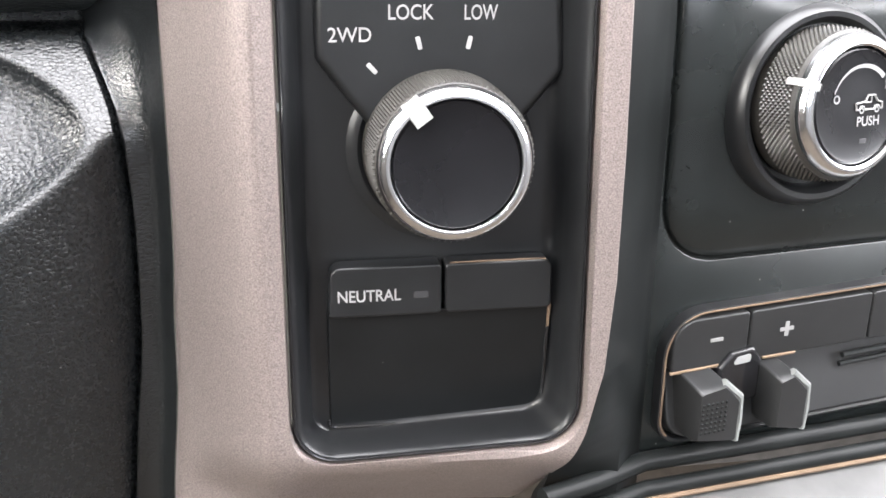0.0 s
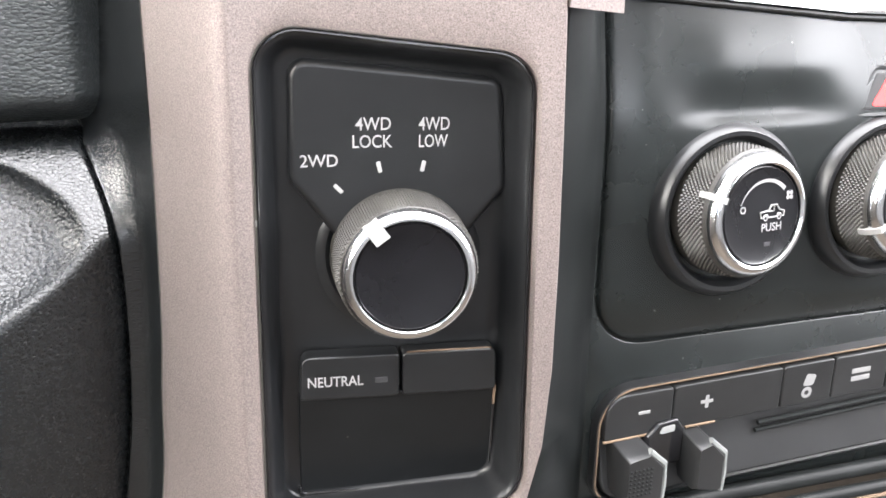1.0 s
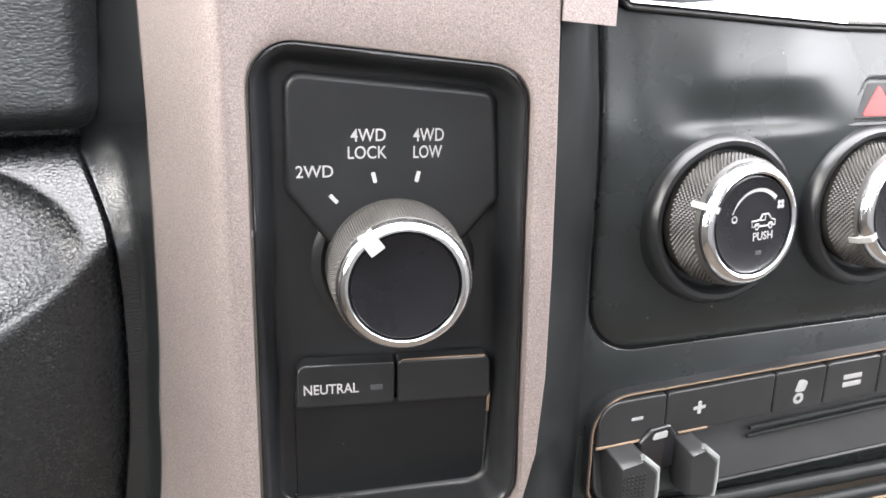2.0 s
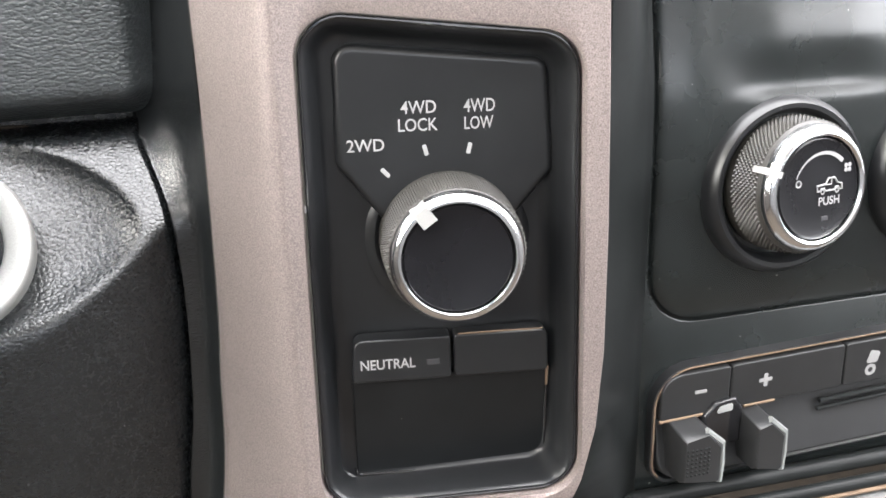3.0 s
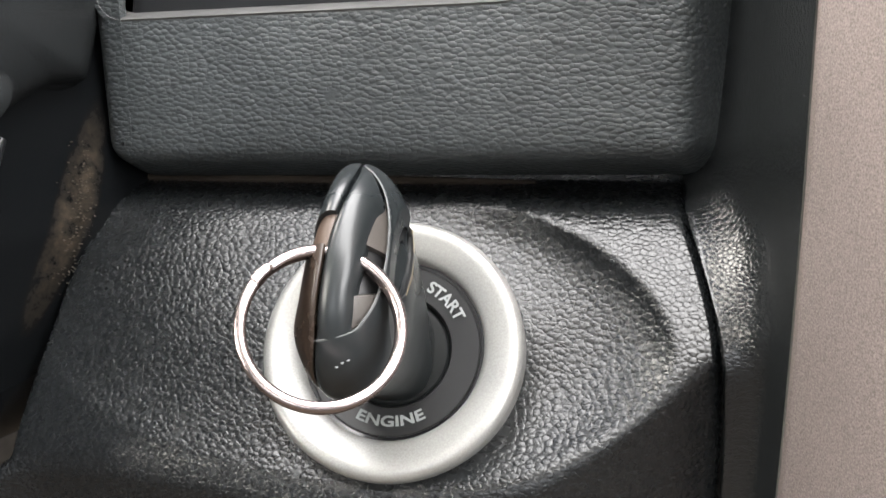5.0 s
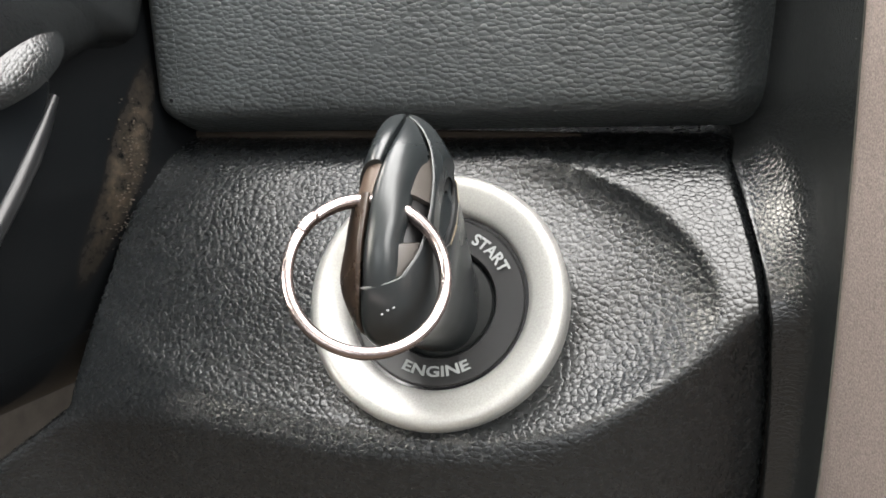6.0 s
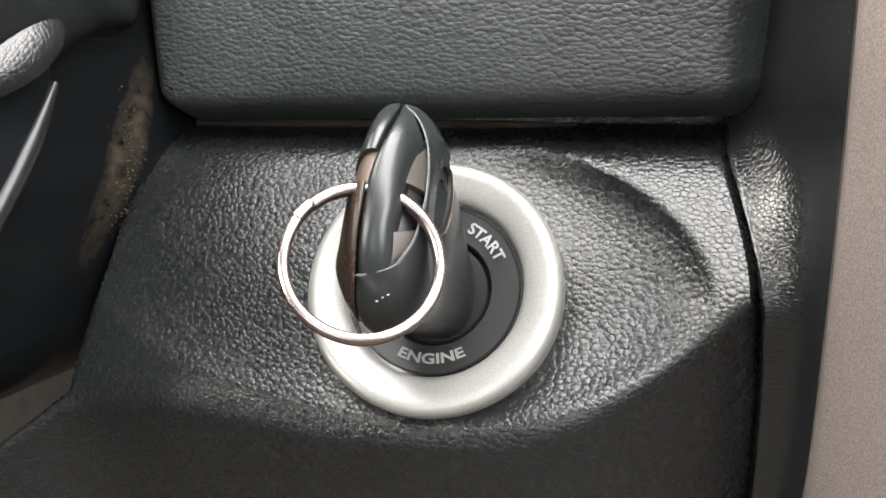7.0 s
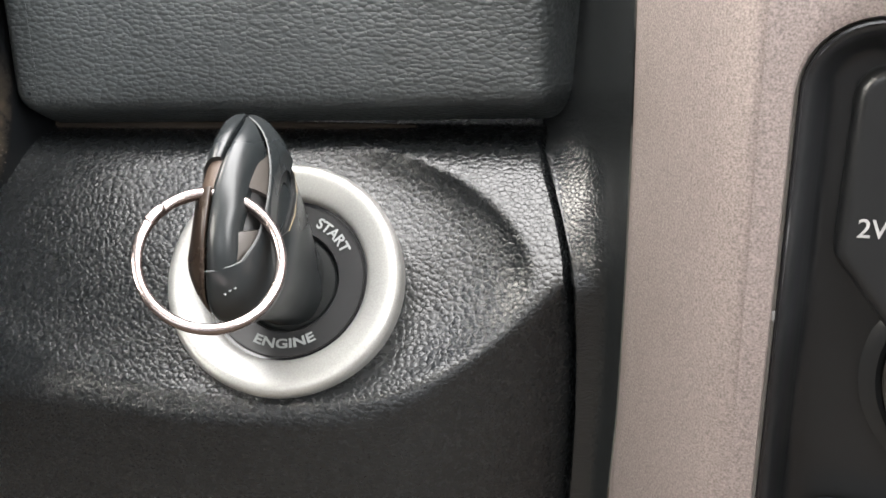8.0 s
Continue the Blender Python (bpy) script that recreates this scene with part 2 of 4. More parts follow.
def box2(x0, z0, x1, z1, r, steps=6):
    return rounded([(x0, z0), (x1, z0), (x1, z1), (x0, z1)], (r,) * 4, steps)


def inset(outline, d):
    """Moves a 2D outline inwards by d (outwards if negative)."""
    n = len(outline)
    area2 = sum(outline[i][0] * outline[(i + 1) % n][1] - outline[(i + 1) % n][0] * outline[i][1] for i in range(n))
    s = 1 if area2 > 0 else -1
    out = []
    for i in range(n):
        p, a, b = Vector(outline[i]), Vector(outline[i - 1]), Vector(outline[(i + 1) % n])
        u, v = (p - a), (b - p)
        if u.length < 1e-6:
            u = v
        if v.length < 1e-6:
            v = u
        u, v = u.normalized(), v.normalized()
        nu, nv = Vector((-u.y, u.x)), Vector((-v.y, v.x))
        m = (nu + nv).normalized()
        out.append(tuple(p + m * (s * d / max(0.5, m.dot(nu)))))
    return out


def radial(outline, centre, n):
    """n points of an outline, by even angle round a centre."""
    c = Vector(centre)
    out = []
    m = len(outline)
    for k in range(n):
        a = 2 * math.pi * k / n
        d = Vector((math.cos(a), math.sin(a)))
        best = None
        for i in range(m):
            p, q = Vector(outline[i]) - c, Vector(outline[(i + 1) % m]) - c
            e = q - p
            den = d.x * e.y - d.y * e.x
            if abs(den) < 1e-9:
                continue
            t = (p.x * e.y - p.y * e.x) / den
            s = (p.x * d.y - p.y * d.x) / den
            if t > 0 and -1e-6 <= s <= 1 + 1e-6 and (best is None or t > best):
                best = t
        out.append(tuple(c + d * best))
    return out


class Frame:
    """A local frame: origin, right, up, and out towards the viewer."""

    def __init__(self, origin, out, up=(0, 0, 1)):
        self.o, self.w = Vector(origin), Vector(out).normalized()
        self.u = Vector(up).cross(self.w).normalized()
        self.v = self.w.cross(self.u)

    def __call__(self, u, v, w):
        return tuple(self.o + self.u * u + self.v * v + self.w * w)


def revolve(fr, profile, n=64, centre=(0, 0), cap0=False, cap1=False):
    rings = [[fr(centre[0] + r * math.cos(2 * math.pi * k / n), centre[1] + r * math.sin(2 * math.pi * k / n), w) for k in range(n)] for r, w in profile]
    return loft(rings, cap0, cap1)


def prism(fr, outline, w0, w1, bevel=0.4):
    """A plate from w0 (back) to w1 (front) with a rounded front edge."""
    rings = [[fr(x, z, w0) for x, z in outline], [fr(x, z, w1 - bevel) for x, z in outline]]
    for a in ((30, 60, 90) if bevel < 0.7 else (18, 36, 54, 72, 90)):
        d, w = bevel * (1 - math.cos(radians(a))), w1 - bevel * (1 - math.sin(radians(a)))
        rings.append([fr(x, z, w) for x, z in inset(outline, d)])
    rings.append([fr(x, z, w1) for x, z in inset(outline, bevel * 1.25 + 0.02)])
    return loft(rings, True, True)


def tube(path, r, n=10, closed=False):
    """A round bar along 3D points."""
    P = [Vector(p) for p in path]
    rings = []
    m = len(P)
    ref = None
    for i, p in enumerate(P):
        a = P[i - 1] if (closed or i) else P[i]
        b = P[(i + 1) % m] if (closed or i < m - 1) else P[i]
        t = (b - a).normalized()
        if ref is None:
            ref = t.orthogonal().normalized()
        ref = (ref - t * ref.dot(t)).normalized()
        bi = t.cross(ref)
        rr = r[i] if isinstance(r, (list, tuple)) else r
        rings.append([p + ref * (rr * math.cos(2 * math.pi * k / n)) + bi * (rr * math.sin(2 * math.pi * k / n)) for k in range(n)])
    if closed:
        rings.append(rings[0])
        return loft(rings)
    return loft(rings, True, True)


def interp(x, knots):
    """Smooth curve through (x, y) knots."""
    xs, ys = [k[0] for k in knots], [k[1] for k in knots]
    if x <= xs[0]:
        return ys[0]
    if x >= xs[-1]:
        return ys[-1]
    i = next(j for j in range(len(xs) - 1) if x <= xs[j + 1])
    h = xs[i + 1] - xs[i]
    t = (x - xs[i]) / h
    sl = lambda j: (ys[min(j + 1, len(ys) - 1)] - ys[max(j - 1, 0)]) / (xs[min(j + 1, len(xs) - 1)] - xs[max(j - 1, 0)])
    m0, m1 = sl(i) * h, sl(i + 1) * h
    return (2 * t**3 - 3 * t**2 + 1) * ys[i] + (t**3 - 2 * t**2 + t) * m0 + (3 * t**2 - 2 * t**3) * ys[i + 1] + (t**3 - t**2) * m1


def smooth01(t):
    t = max(0.0, min(1.0, t))
    return t * t * (3 - 2 * t)


def letters(text, bold=0.0):
    """Verts and faces of a word, flat, scaled to one unit wide and one high."""
    cu = bpy.data.curves.new("word", "FONT")
    cu.body, cu.offset, cu.resolution_u = text, bold, 4
    ob = bpy.data.objects.new("word", cu)
    scene.collection.objects.link(ob)
    dg = bpy.context.evaluated_depsgraph_get()
    me = bpy.data.meshes.new_from_object(ob.evaluated_get(dg))
    V = [tuple(v.co) for v in me.vertices]
    F = [tuple(p.vertices) for p in me.polygons]
    bpy.data.objects.remove(ob)
    bpy.data.curves.remove(cu)
    bpy.data.meshes.remove(me)
    x0, x1 = min(v[0] for v in V), max(v[0] for v in V)
    y0, y1 = min(v[1] for v in V), max(v[1] for v in V)
    return [((v[0] - x0) / (x1 - x0), (v[1] - y0) / (y1 - y0)) for v in V], F


def word(fr, text, x0, z0, x1, z1, w, bold=0.02, thick=0.12):
    """A printed word in the box, as a thin raised layer."""
    V, F = letters(text, bold)
    top = [fr(x0 + (x1 - x0) * a, z0 + (z1 - z0) * b, w + thick) for a, b in V]
    return top, F


def arc_word(fr, text, r0, r1, a0, a1, w, bold=0.02):
    """A word bent round the frame's centre: from angle a0 to a1 (degrees), base radius r0, top radius r1."""
    V, F = letters(text, bold)
    out = []
    for a, b in V:
        ang, r = radians(a0 + (a1 - a0) * a), r0 + (r1 - r0) * b
        out.append(fr(r * math.cos(ang), r * math.sin(ang), w))
    return out, F

PANEL = Frame((0, 0, 0), (0, -1, 0))

# ---------------------------------------------------------------- cab shell


def slab(x0, y0, z0, x1, y1, z1):
    V = [(x, y, z) for x in (x0, x1) for y in (y0, y1) for z in (z0, z1)]
    return V, [(0, 1, 3, 2), (4, 6, 7, 5), (0, 4, 5, 1), (2, 3, 7, 6), (0, 2, 6, 4), (1, 5, 7, 3)]


def wall_with_window(axis, at, thick, a0, a1, z0, z1, wa0, wa1, wz0, wz1):
    """A wall with one opening through it; axis is the wall's normal."""
    bits = [(a0, a1, z0, wz0), (a0, a1, wz1, z1), (a0, wa0, wz0, wz1), (wa1, a1, wz0, wz1)]
    out = []
    for p, q, r, s in bits:
        out.append(slab(at, p, r, at + thick, q, s) if axis == "x" else slab(p, at, r, q, at + thick, s))
    return join(*out)


solo("floor", slab(-760, -1700, -660, 1160, 800, -620), CARPET, (0, 0, -640), "brown carpeted cab floor", "floor", kind="structure", smooth=False)
solo("ceiling", slab(-760, -1700, 760, 1160, -460, 800), SHELL, (0, 0, 780), "light grey cloth headliner", "ceiling", kind="structure", smooth=False)
solo("wall_left", wall_with_window("x", -800, 40, -1700, 800, -660, 800, -1000, 350, 60, 680), TAN, (-780, 0, 0), "brown-grey cab side with an open window", "wall", kind="structure", smooth=False)
# Unseen walls; their grey is set to brighten reflections in the black plastic.
solo("wall_right", wall_with_window("x", 1160, 40, -1700, 800, -660, 800, -1000, 350, 150, 680), GREYCLOTH, (1180, 0, 0), "unseen door side with an open window, grey set for reflections", "wall", kind="structure", smooth=False)
solo("wall_back", wall_with_window("y", -1740, 40, -800, 1200, -660, 800, -550, 950, 250, 650), GREYCLOTH, (0, -1720, 0), "unseen rear cab wall with a window opening, grey set for reflections", "wall", kind="structure", smooth=False)
solo("wall_front", slab(-800, 800, -660, 1200, 840, 220), SEATCLOTH, (0, 820, -200), "dark firewall below the windshield opening", "wall", kind="structure", smooth=False)

solo("dash_top", slab(-760, 130, 180, 1160, 800, 215), SEATCLOTH, (200, 460, 200), "dark grey dashboard top under the windshield", "dashboard top", kind="structure", smooth=False)

# ---------------------------------------------------------------- lower dash panel with the ignition recess
IGN = Frame((-128.8, 15.5, -1.0), (0.22, -1.0, 0.80))
RIDGE = [(-232, -46), (-218, -36), (-206, -27.5), (-195, -24.5), (-168, -24.5), (-142, -26), (-125, -25.5), (-111, -24), (-100, -20.6), (-91.5, -15.6), (-78, -5.7), (-71, 0.0), (-58, 4.0)]
PROFILE = [(-120, -70), (-46, -14), (-26, 0), (-20, 3.2), (-10, 10.5), (0, 18.5), (8, 26.5), (14, 33.5), (17, 37.6), (19.0, 41.4), (20.2, 46.5), (21.2, 55), (23, 68), (27, 90)]
SEAM = [(-120, -80), (-97, -77.2), (-80, -75.4), (-69, -74.0), (-60, -72.8), (-47, -71.8), (-27, -71.0), (-10, -71.1), (0.7, -72.1), (9.9, -76.0), (20.5, -82.6), (27, -87)]
STRIP_EDGE = [(-120, -72.5), (-90, -69.5), (-66, -66.8), (-45, -65.2), (-25, -63.8), (-1, -63.2), (10.5, -65.2), (23.6, -70.5), (30, -73), (60, -73.5)]
TRIM_EDGE = [(-110, -7.5), (-90, -6.0), (-66, -3.4), (-45, -2.4), (-27, -1.2), (0, -0.4), (30, 0.0)]


def dash_y(x, z):
    """Depth of the lower dash surface: a shelf that rolls over a ridge into an upright face."""
    lean = 0.12 * (x + 130)
    up = interp(z, PROFILE) + lean
    d = (abs(x + 129) / (48.5 if x > -129 else 75.0)) ** 1.8 + (abs(z + 1.5) / 20.7) ** 1.8
    up += 7.6 * (1 - (1 - max(0.0, min(1.0, (1.08 - d) / 0.95))) ** 2.6) * (0.25 + 0.75 * smooth01((x + 160) / 55.0))
    zr = interp(x, RIDGE)
    low = interp(zr, PROFILE) + lean + 0.04 * max(0.0, zr - z)
    k = 1.6
    h = max(k - abs(up - low), 0.0) / k
    return max(up, low) + h * h * k * 0.25


dash = thing("lower_dash_panel", (-130, 20, -40), "black grained plastic lower dash panel with a scooped ignition recess", "dashboard panel")
ZS = [-120 + 3.0 * i for i in range(26)] + [-42 + 0.9 * i for i in range(72)] + [23.5, 25, 26.5]
NX = 120
LEFT_EDGE = [(-120, -300), (-60, -250), (-46, -232), (-36, -218.5), (-27, -206.5), (-23.5, -203), (30, -203)]
part("knee_panel", grid([[(interp(z, LEFT_EDGE) - a, dash_y(interp(z, LEFT_EDGE), z) + b, z - 0.25 * a) for a, b in ((2.6, 14.0), (2.6, 5.0), (2.2, 3.0), (1.4, 1.2), (0.7, 0.35))] + [(lambda x: (x, dash_y(x, z), z))(interp(z, LEFT_EDGE) + (interp(z, SEAM) - 0.9 - interp(z, LEFT_EDGE)) * i / NX) for i in range(NX + 1)] + [(interp(z, SEAM) - 0.4, dash_y(interp(z, SEAM) - 0.4, z) + 1.0, z), (interp(z, SEAM) - 0.3, dash_y(interp(z, SEAM), z) + 9.0, z)] for z in ZS]), GRAIN, dash)


def strip_y(z):
    """Depth of the strip where it meets the side wall."""
    return min(dash_y(interp(z, STRIP_EDGE), min(z, 20.5)) + 0.9 * max(0.0, min(z, 24.0) - 20.5) - 1.0 - 4.5 * smooth01((z + 2) / 12.0), 48.0)


def strip_row(z):
    """Filler right of the seam, which sweeps up into the side wall of the centre stack."""
    x0, xe = interp(z, SEAM), interp(z, STRIP_EDGE)
    y0, y1 = dash_y(x0, min(z, 20.5)) + 0.9 * max(0.0, z - 20.5), strip_y(z)
    row = [(x0 + 0.3, y0 + 9.0, z), (x0 + 0.4, y0 + 1.0, z)]
    for i in range(25):
        f = i / 24
        row.append((x0 + 0.9 + (xe - x0 - 0.9) * f, y0 + (y1 - y0) * f, z))
    return row


def wall_row(z):
    a = Vector((interp(z, STRIP_EDGE), strip_y(z)))
    b = Vector((-59.9 + interp(z, TRIM_EDGE), 20.5))
    c = Vector((b.x - 1.3 - 0.25 * max(0.0, a.y - 20), a.y + (0.8 if a.y > 20 else -0.6)))
    row = [(a.x - 5, a.y + 5, z)] if z > 26 else []
    for k in range(11):
        t = k / 10
        p = a * (1 - t) ** 2 + c * (2 * t * (1 - t)) + b * t * t
        row.append((p.x, p.y, z))
    return ([(row[0][0] - 0.01, row[0][1] + 0.01, z)] + row) if z <= 26 else row




def filler_row(z):
    """Strip and side wall in one sweep, with a soft fillet between them."""
    strip = strip_row(z)
    P = [Vector(p) for p in strip[2:]] + [Vector((p[0], p[1], z)) for p in wall_row(z)[2:]]
    run = [0.0]
    for a, b in zip(P, P[1:]):
        run.append(run[-1] + (b - a).length)
    Q, k = [], 0
    for i in range(49):
        s = run[-1] * i / 48
        while k < len(run) - 2 and run[k + 1] < s:
            k += 1
        f = (s - run[k]) / max(1e-9, run[k + 1] - run[k])
        Q.append(P[k].lerp(P[k + 1], max(0.0, min(1.0, f))))
    for _ in range(40):
        Q = [Q[0]] + [Q[i] * 0.5 + (Q[i - 1] + Q[i + 1]) * 0.25 for i in range(1, 48)] + [Q[48]]
    return strip[:2] + [tuple(q) for q in Q]


FZ = [-120.0 + k for k in range(252)]
sweep = np.array([filler_row(z) for z in FZ])
for _ in range(320):
    sweep[1:-1, 4:-1, :2] = 0.5 * sweep[1:-1, 4:-1, :2] + 0.25 * (sweep[1:-1, 3:-2, :2] + sweep[1:-1, 5:, :2])
for _ in range(24):
    sweep[1:-1, 3:-1, :2] = 0.5 * sweep[1:-1, 3:-1, :2] + 0.25 * (sweep[:-2, 3:-1, :2] + sweep[2:, 3:-1, :2])
part("end_filler", grid([[tuple(p) for p in row] for row in sweep.tolist()]), GRAIN_FINE, dash, "black fine-grained filler that sweeps up beside the trim", sharp=60.0)
part("seam_back", grid([[(interp(z, SEAM) - 2.5, dash_y(interp(z, SEAM), z) + 6, z), (interp(z, SEAM) + 2.5, dash_y(interp(z, SEAM), z) + 6, z)] for z in ZS]), BLACK_SOFT, dash)
part("shelf_gap", grid([[(x, 66 + 0.12 * (x + 130), 18), (x, 66 + 0.12 * (x + 130), 40.0)] for x in (-206, -180, -150, -120, -95, -64)]), BLACK_SOFT, dash)
part("dusty_gap", tube([(x, 51.5 + 0.12 * (x + 130), 21.3) for x in (-202, -180, -160, -140, -122, -112)], [1.0, 1.3, 1.1, 1.0, 0.7, 0.3], 8), GAPDUST, dash, "brown dust in the gap above the shelf")

# ---------------------------------------------------------------- instrument surround pad
pad = thing("instrument_surround", (-138, 45, 24), "charcoal grained soft-look instrument surround with a dark display opening", "dashboard panel")


def pad_ring(outline, y0):
    return [(x, y0 + 0.12 * (x + 130) + 0.08 * (z - 34), z) for x, z in outline]


PAD = rounded([(-206, 22.1), (-74.0, 24.0), (-75.0, 150), (-206, 150)], (10, 9, 9, 10), 10)
HOLE = rounded([(-199, 57.5), (-106, 58.5), (-104, 140), (-199, 140)], (5, 9, 9, 5), 8)
part("pad", loft([pad_ring(PAD, 56), pad_ring(PAD, 50), pad_ring(inset(PAD, 0.4), 48.4), pad_ring(inset(PAD, 1.1), 47.0), pad_ring(inset(PAD, 4.6), 41.0), pad_ring(inset(PAD, 5.4), 39.8), pad_ring(inset(PAD, 6.4), 38.9), pad_ring(inset(PAD, 7.6), 38.35), pad_ring(inset(PAD, 9.2), 38.08), pad_ring(inset(PAD, 12.0), 38.0), pad_ring(inset(PAD, 12.0), 40.0)]), GRAIN_PAD, pad)
PC = (-150, 97)
part("pad_face", loft([pad_ring(radial(inset(PAD, 11.7), PC, 160), 38.04), pad_ring(radial(inset(HOLE, -1.2), PC, 160), 38.04), pad_ring(radial(inset(HOLE, -0.5), PC, 160), 38.2)]), GRAIN_PAD, pad)
# The grained edge's thin highlight is put in as a paler colour.
part("opening_rim", loft([pad_ring(inset(HOLE, -0.5), 38.2), pad_ring(inset(HOLE, -0.1), 37.95), pad_ring(inset(HOLE, 0.3), 38.5), pad_ring(inset(HOLE, 1.0), 44)]), PALE, pad, "rim of the display opening, its edge highlight painted as pale grey")
part("display_panel", loft([pad_ring(inset(HOLE, 0.9), 43), pad_ring(inset(HOLE, 12), 43.5)], cap1=True), BLACK, pad, "smooth dark display panel")

# ---------------------------------------------------------------- steering column at the far left
COL = Frame((-256, 0, 10), (0, -1, 0.05))
column = thing("steering_column", (-256, 60, 10), "black plastic steering column shroud with dusty edge", "steering column")
SEC = rounded([(-58, -50), (44, -44), (55, 8), (50, 70), (-58, 70)], (20, 28, 24, 16, 20), 10)
part("shroud", loft([[COL(x, z, w) for x, z in inset(SEC, d)] for w, d in ((-70, 0), (-25, 0), (-15, 1.5), (20, 4), (60, 9), (75, 16))], cap1=True), DUSTY_SHROUD, column)

SIDE = Frame((-203, 0, 0), (1, 0, 0))
part("side_cover", prism(SIDE, rounded([(-70, 12), (-17, 18.5), (-10, 21.5), (-2, 31), (3, 40), (2, 60), (-70, 60)], (3, 6, 8, 8, 3, 3, 3), 5), -2, 2.6, 1.8), COLUMN, column, "raised side cover with a rounded edge")
part("cover_edge", tube([(-201.4, 3.3, 38.2), (-201.4, -1.2, 33.2), (-201.4, -5.6, 28.4), (-201.4, -10.5, 23.4), (-201.4, -15.5, 18.8), (-201.6, -25, 10.5)], [0.9, 1.9, 2.3, 2.3, 2.3, 2.3], 14), BLACK, column, "glossy rounded cover edge")
BOOT = rounded([(-70, 44), (-12, 43), (4, 42.5), (17, 46), (27.5, 45), (33, 56), (36, 90), (-70, 90)], (3, 8, 6, 5, 3, 4, 3, 3), 6)
part("stalk_boot", loft([[SIDE(y + (-12 - y) * k, z + (68 - z) * k, w) for y, z in BOOT] for k, w in ((0, -1), (0.01, 1.5), (0.04, 3.6), (0.1, 5.6), (0.2, 7.4), (0.35, 8.8), (0.55, 9.6), (0.8, 9.8))], cap1=True), GRAIN_FINE, column, "grained black stalk boot")
LOBE = Frame((-211, -15, 50), (0.52, -0.42, 0.66))
part("boot_lobe", loft([[LOBE(24 * math.cos(a) * math.cos(b), 17 * math.sin(a) * math.cos(b), 8 * math.sin(b)) for a in [2 * math.pi * k / 40 for k in range(40)]] for b in [math.pi / 2 * j / 10 for j in range(10)] + [1.55]], cap1=True), GRAIN_FINE, column, "rounded fold of the stalk boot")
part("boot_fold", tube([(-209, -4, 59), (-207.5, 5, 54.2), (-206.5, 12, 51.2), (-205.5, 19, 48.6), (-204.8, 24, 46.6), (-204.4, 27.5, 45.4)], [4.0, 4.6, 4.6, 4.0, 2.8, 1.2], 18), GRAIN_FINE, column, "creased fold of the stalk boot")
rng = random.Random(5)
dust = []
for k in range(150):
    f = rng.random()
    y, z = 26 - 11 * f + rng.gauss(0, 2.0), 33 - 29 * f + rng.gauss(0, 2.0)
    r = rng.choice((0.06, 0.08, 0.1, 0.13, 0.17)) * (1.2 - 0.5 * abs(f - 0.4))
    x = -201.0 - (5 * (z - 18) / 62 if z > 18 else 11 * (18 - z) / 52) - 1.6 * max(0.0, -y) / 20
    dust.append(revolve(Frame((x - 0.25, y, z), (1, 0.05, 0.0)), [(r, -0.3), (r * 0.8, 0.12), (0.01, 0.2)], 6))
part("dust_specks", join(*dust), SPECKS, column, "tan dust specks along the shroud edge")

# Unseen wheel, added to keep daylight off the left of the dash.
WH = Frame((-275, -172, 190), (0, -0.85, 0.52))
wheel = thing("unseen_steering_wheel", (-275, -160, 190), "unseen black steering wheel on the column, added to block daylight", "steering wheel")
part("rim", tube([WH(185 * math.cos(2 * math.pi * k / 96), 185 * math.sin(2 * math.pi * k / 96), 0) for k in range(96)], 14, 16, True), BLACK_SOFT, wheel)
part("hub", revolve(WH, [(26, -150), (45, -70), (62, -18), (66, -4), (58, 8), (40, 13), (0.01, 14)], 64), BLACK_SOFT, wheel)
for a in (0, 180, 270):
    c, sn = math.cos(radians(a)), math.sin(radians(a))
    part("spoke", loft([[WH(c * r - sn * q, sn * r + c * q, w) for q, w in ((-h, -10), (h, -10), (h * 0.9, 2), (-h * 0.9, 2))] for r, h in ((55, 26), (100, 20), (150, 18), (180, 20))], True, True), BLACK_SOFT, wheel)

# ---------------------------------------------------------------- champagne trim
trim = thing("center_trim", (-5, 5, -90), "satin champagne-silver plastic trim round the drive selector", "dashboard trim")
BEZ = rounded([(-34.9, -74.3), (31.8, -70.8), (30.1, 48.4), (-34.0, 55.2)], (10, 10.5, 10, 10), 10)
TRIM_OUT = [(-39.0, 110), (-39.0, 60), (-39.0, 0), (-39.0, -60), (-39.0, -100), (22, -100), (28.0, -79.5), (32.4, -68.5), (36.0, -52), (37.4, -30), (37.4, 0), (36.8, 30), (35.9, 58.8), (35.9, 110)]


def trim_y(x):
    return interp(x, [(-39.5, -5.6), (-30, -5.2), (0, -6.6), (20, -8.8), (37.5, -11.0)])


def roll(z):
    """The trim rolls under at its foot."""
    return min(9.0, 0.11 * max(0.0, -71.5 - z) ** 1.55)


def under(x, z):
    """The front curls further under away from the driver's corner."""
    d = max(0.0, -72.0 - z)
    return roll(z) + ((0.075 * d * d if d < 6 else 0.9 * d - 2.7) - roll(z)) * smooth01((x + 41) / 14.0)


def rim_y(x):
    return interp(x, [(-36, -3.4), (0, -5.0), (34, -7.2)])


NT = 220
inner, outer = radial(inset(BEZ, -0.7), (0, -10), NT), radial(TRIM_OUT, (0, -10), NT)
rings = [[(x, rim_y(x) + 3, z) for x, z in radial(inset(BEZ, -0.5), (0, -10), NT)], [(x, trim_y(x) + 0.5 + under(x, z), z) for x, z in inner]]
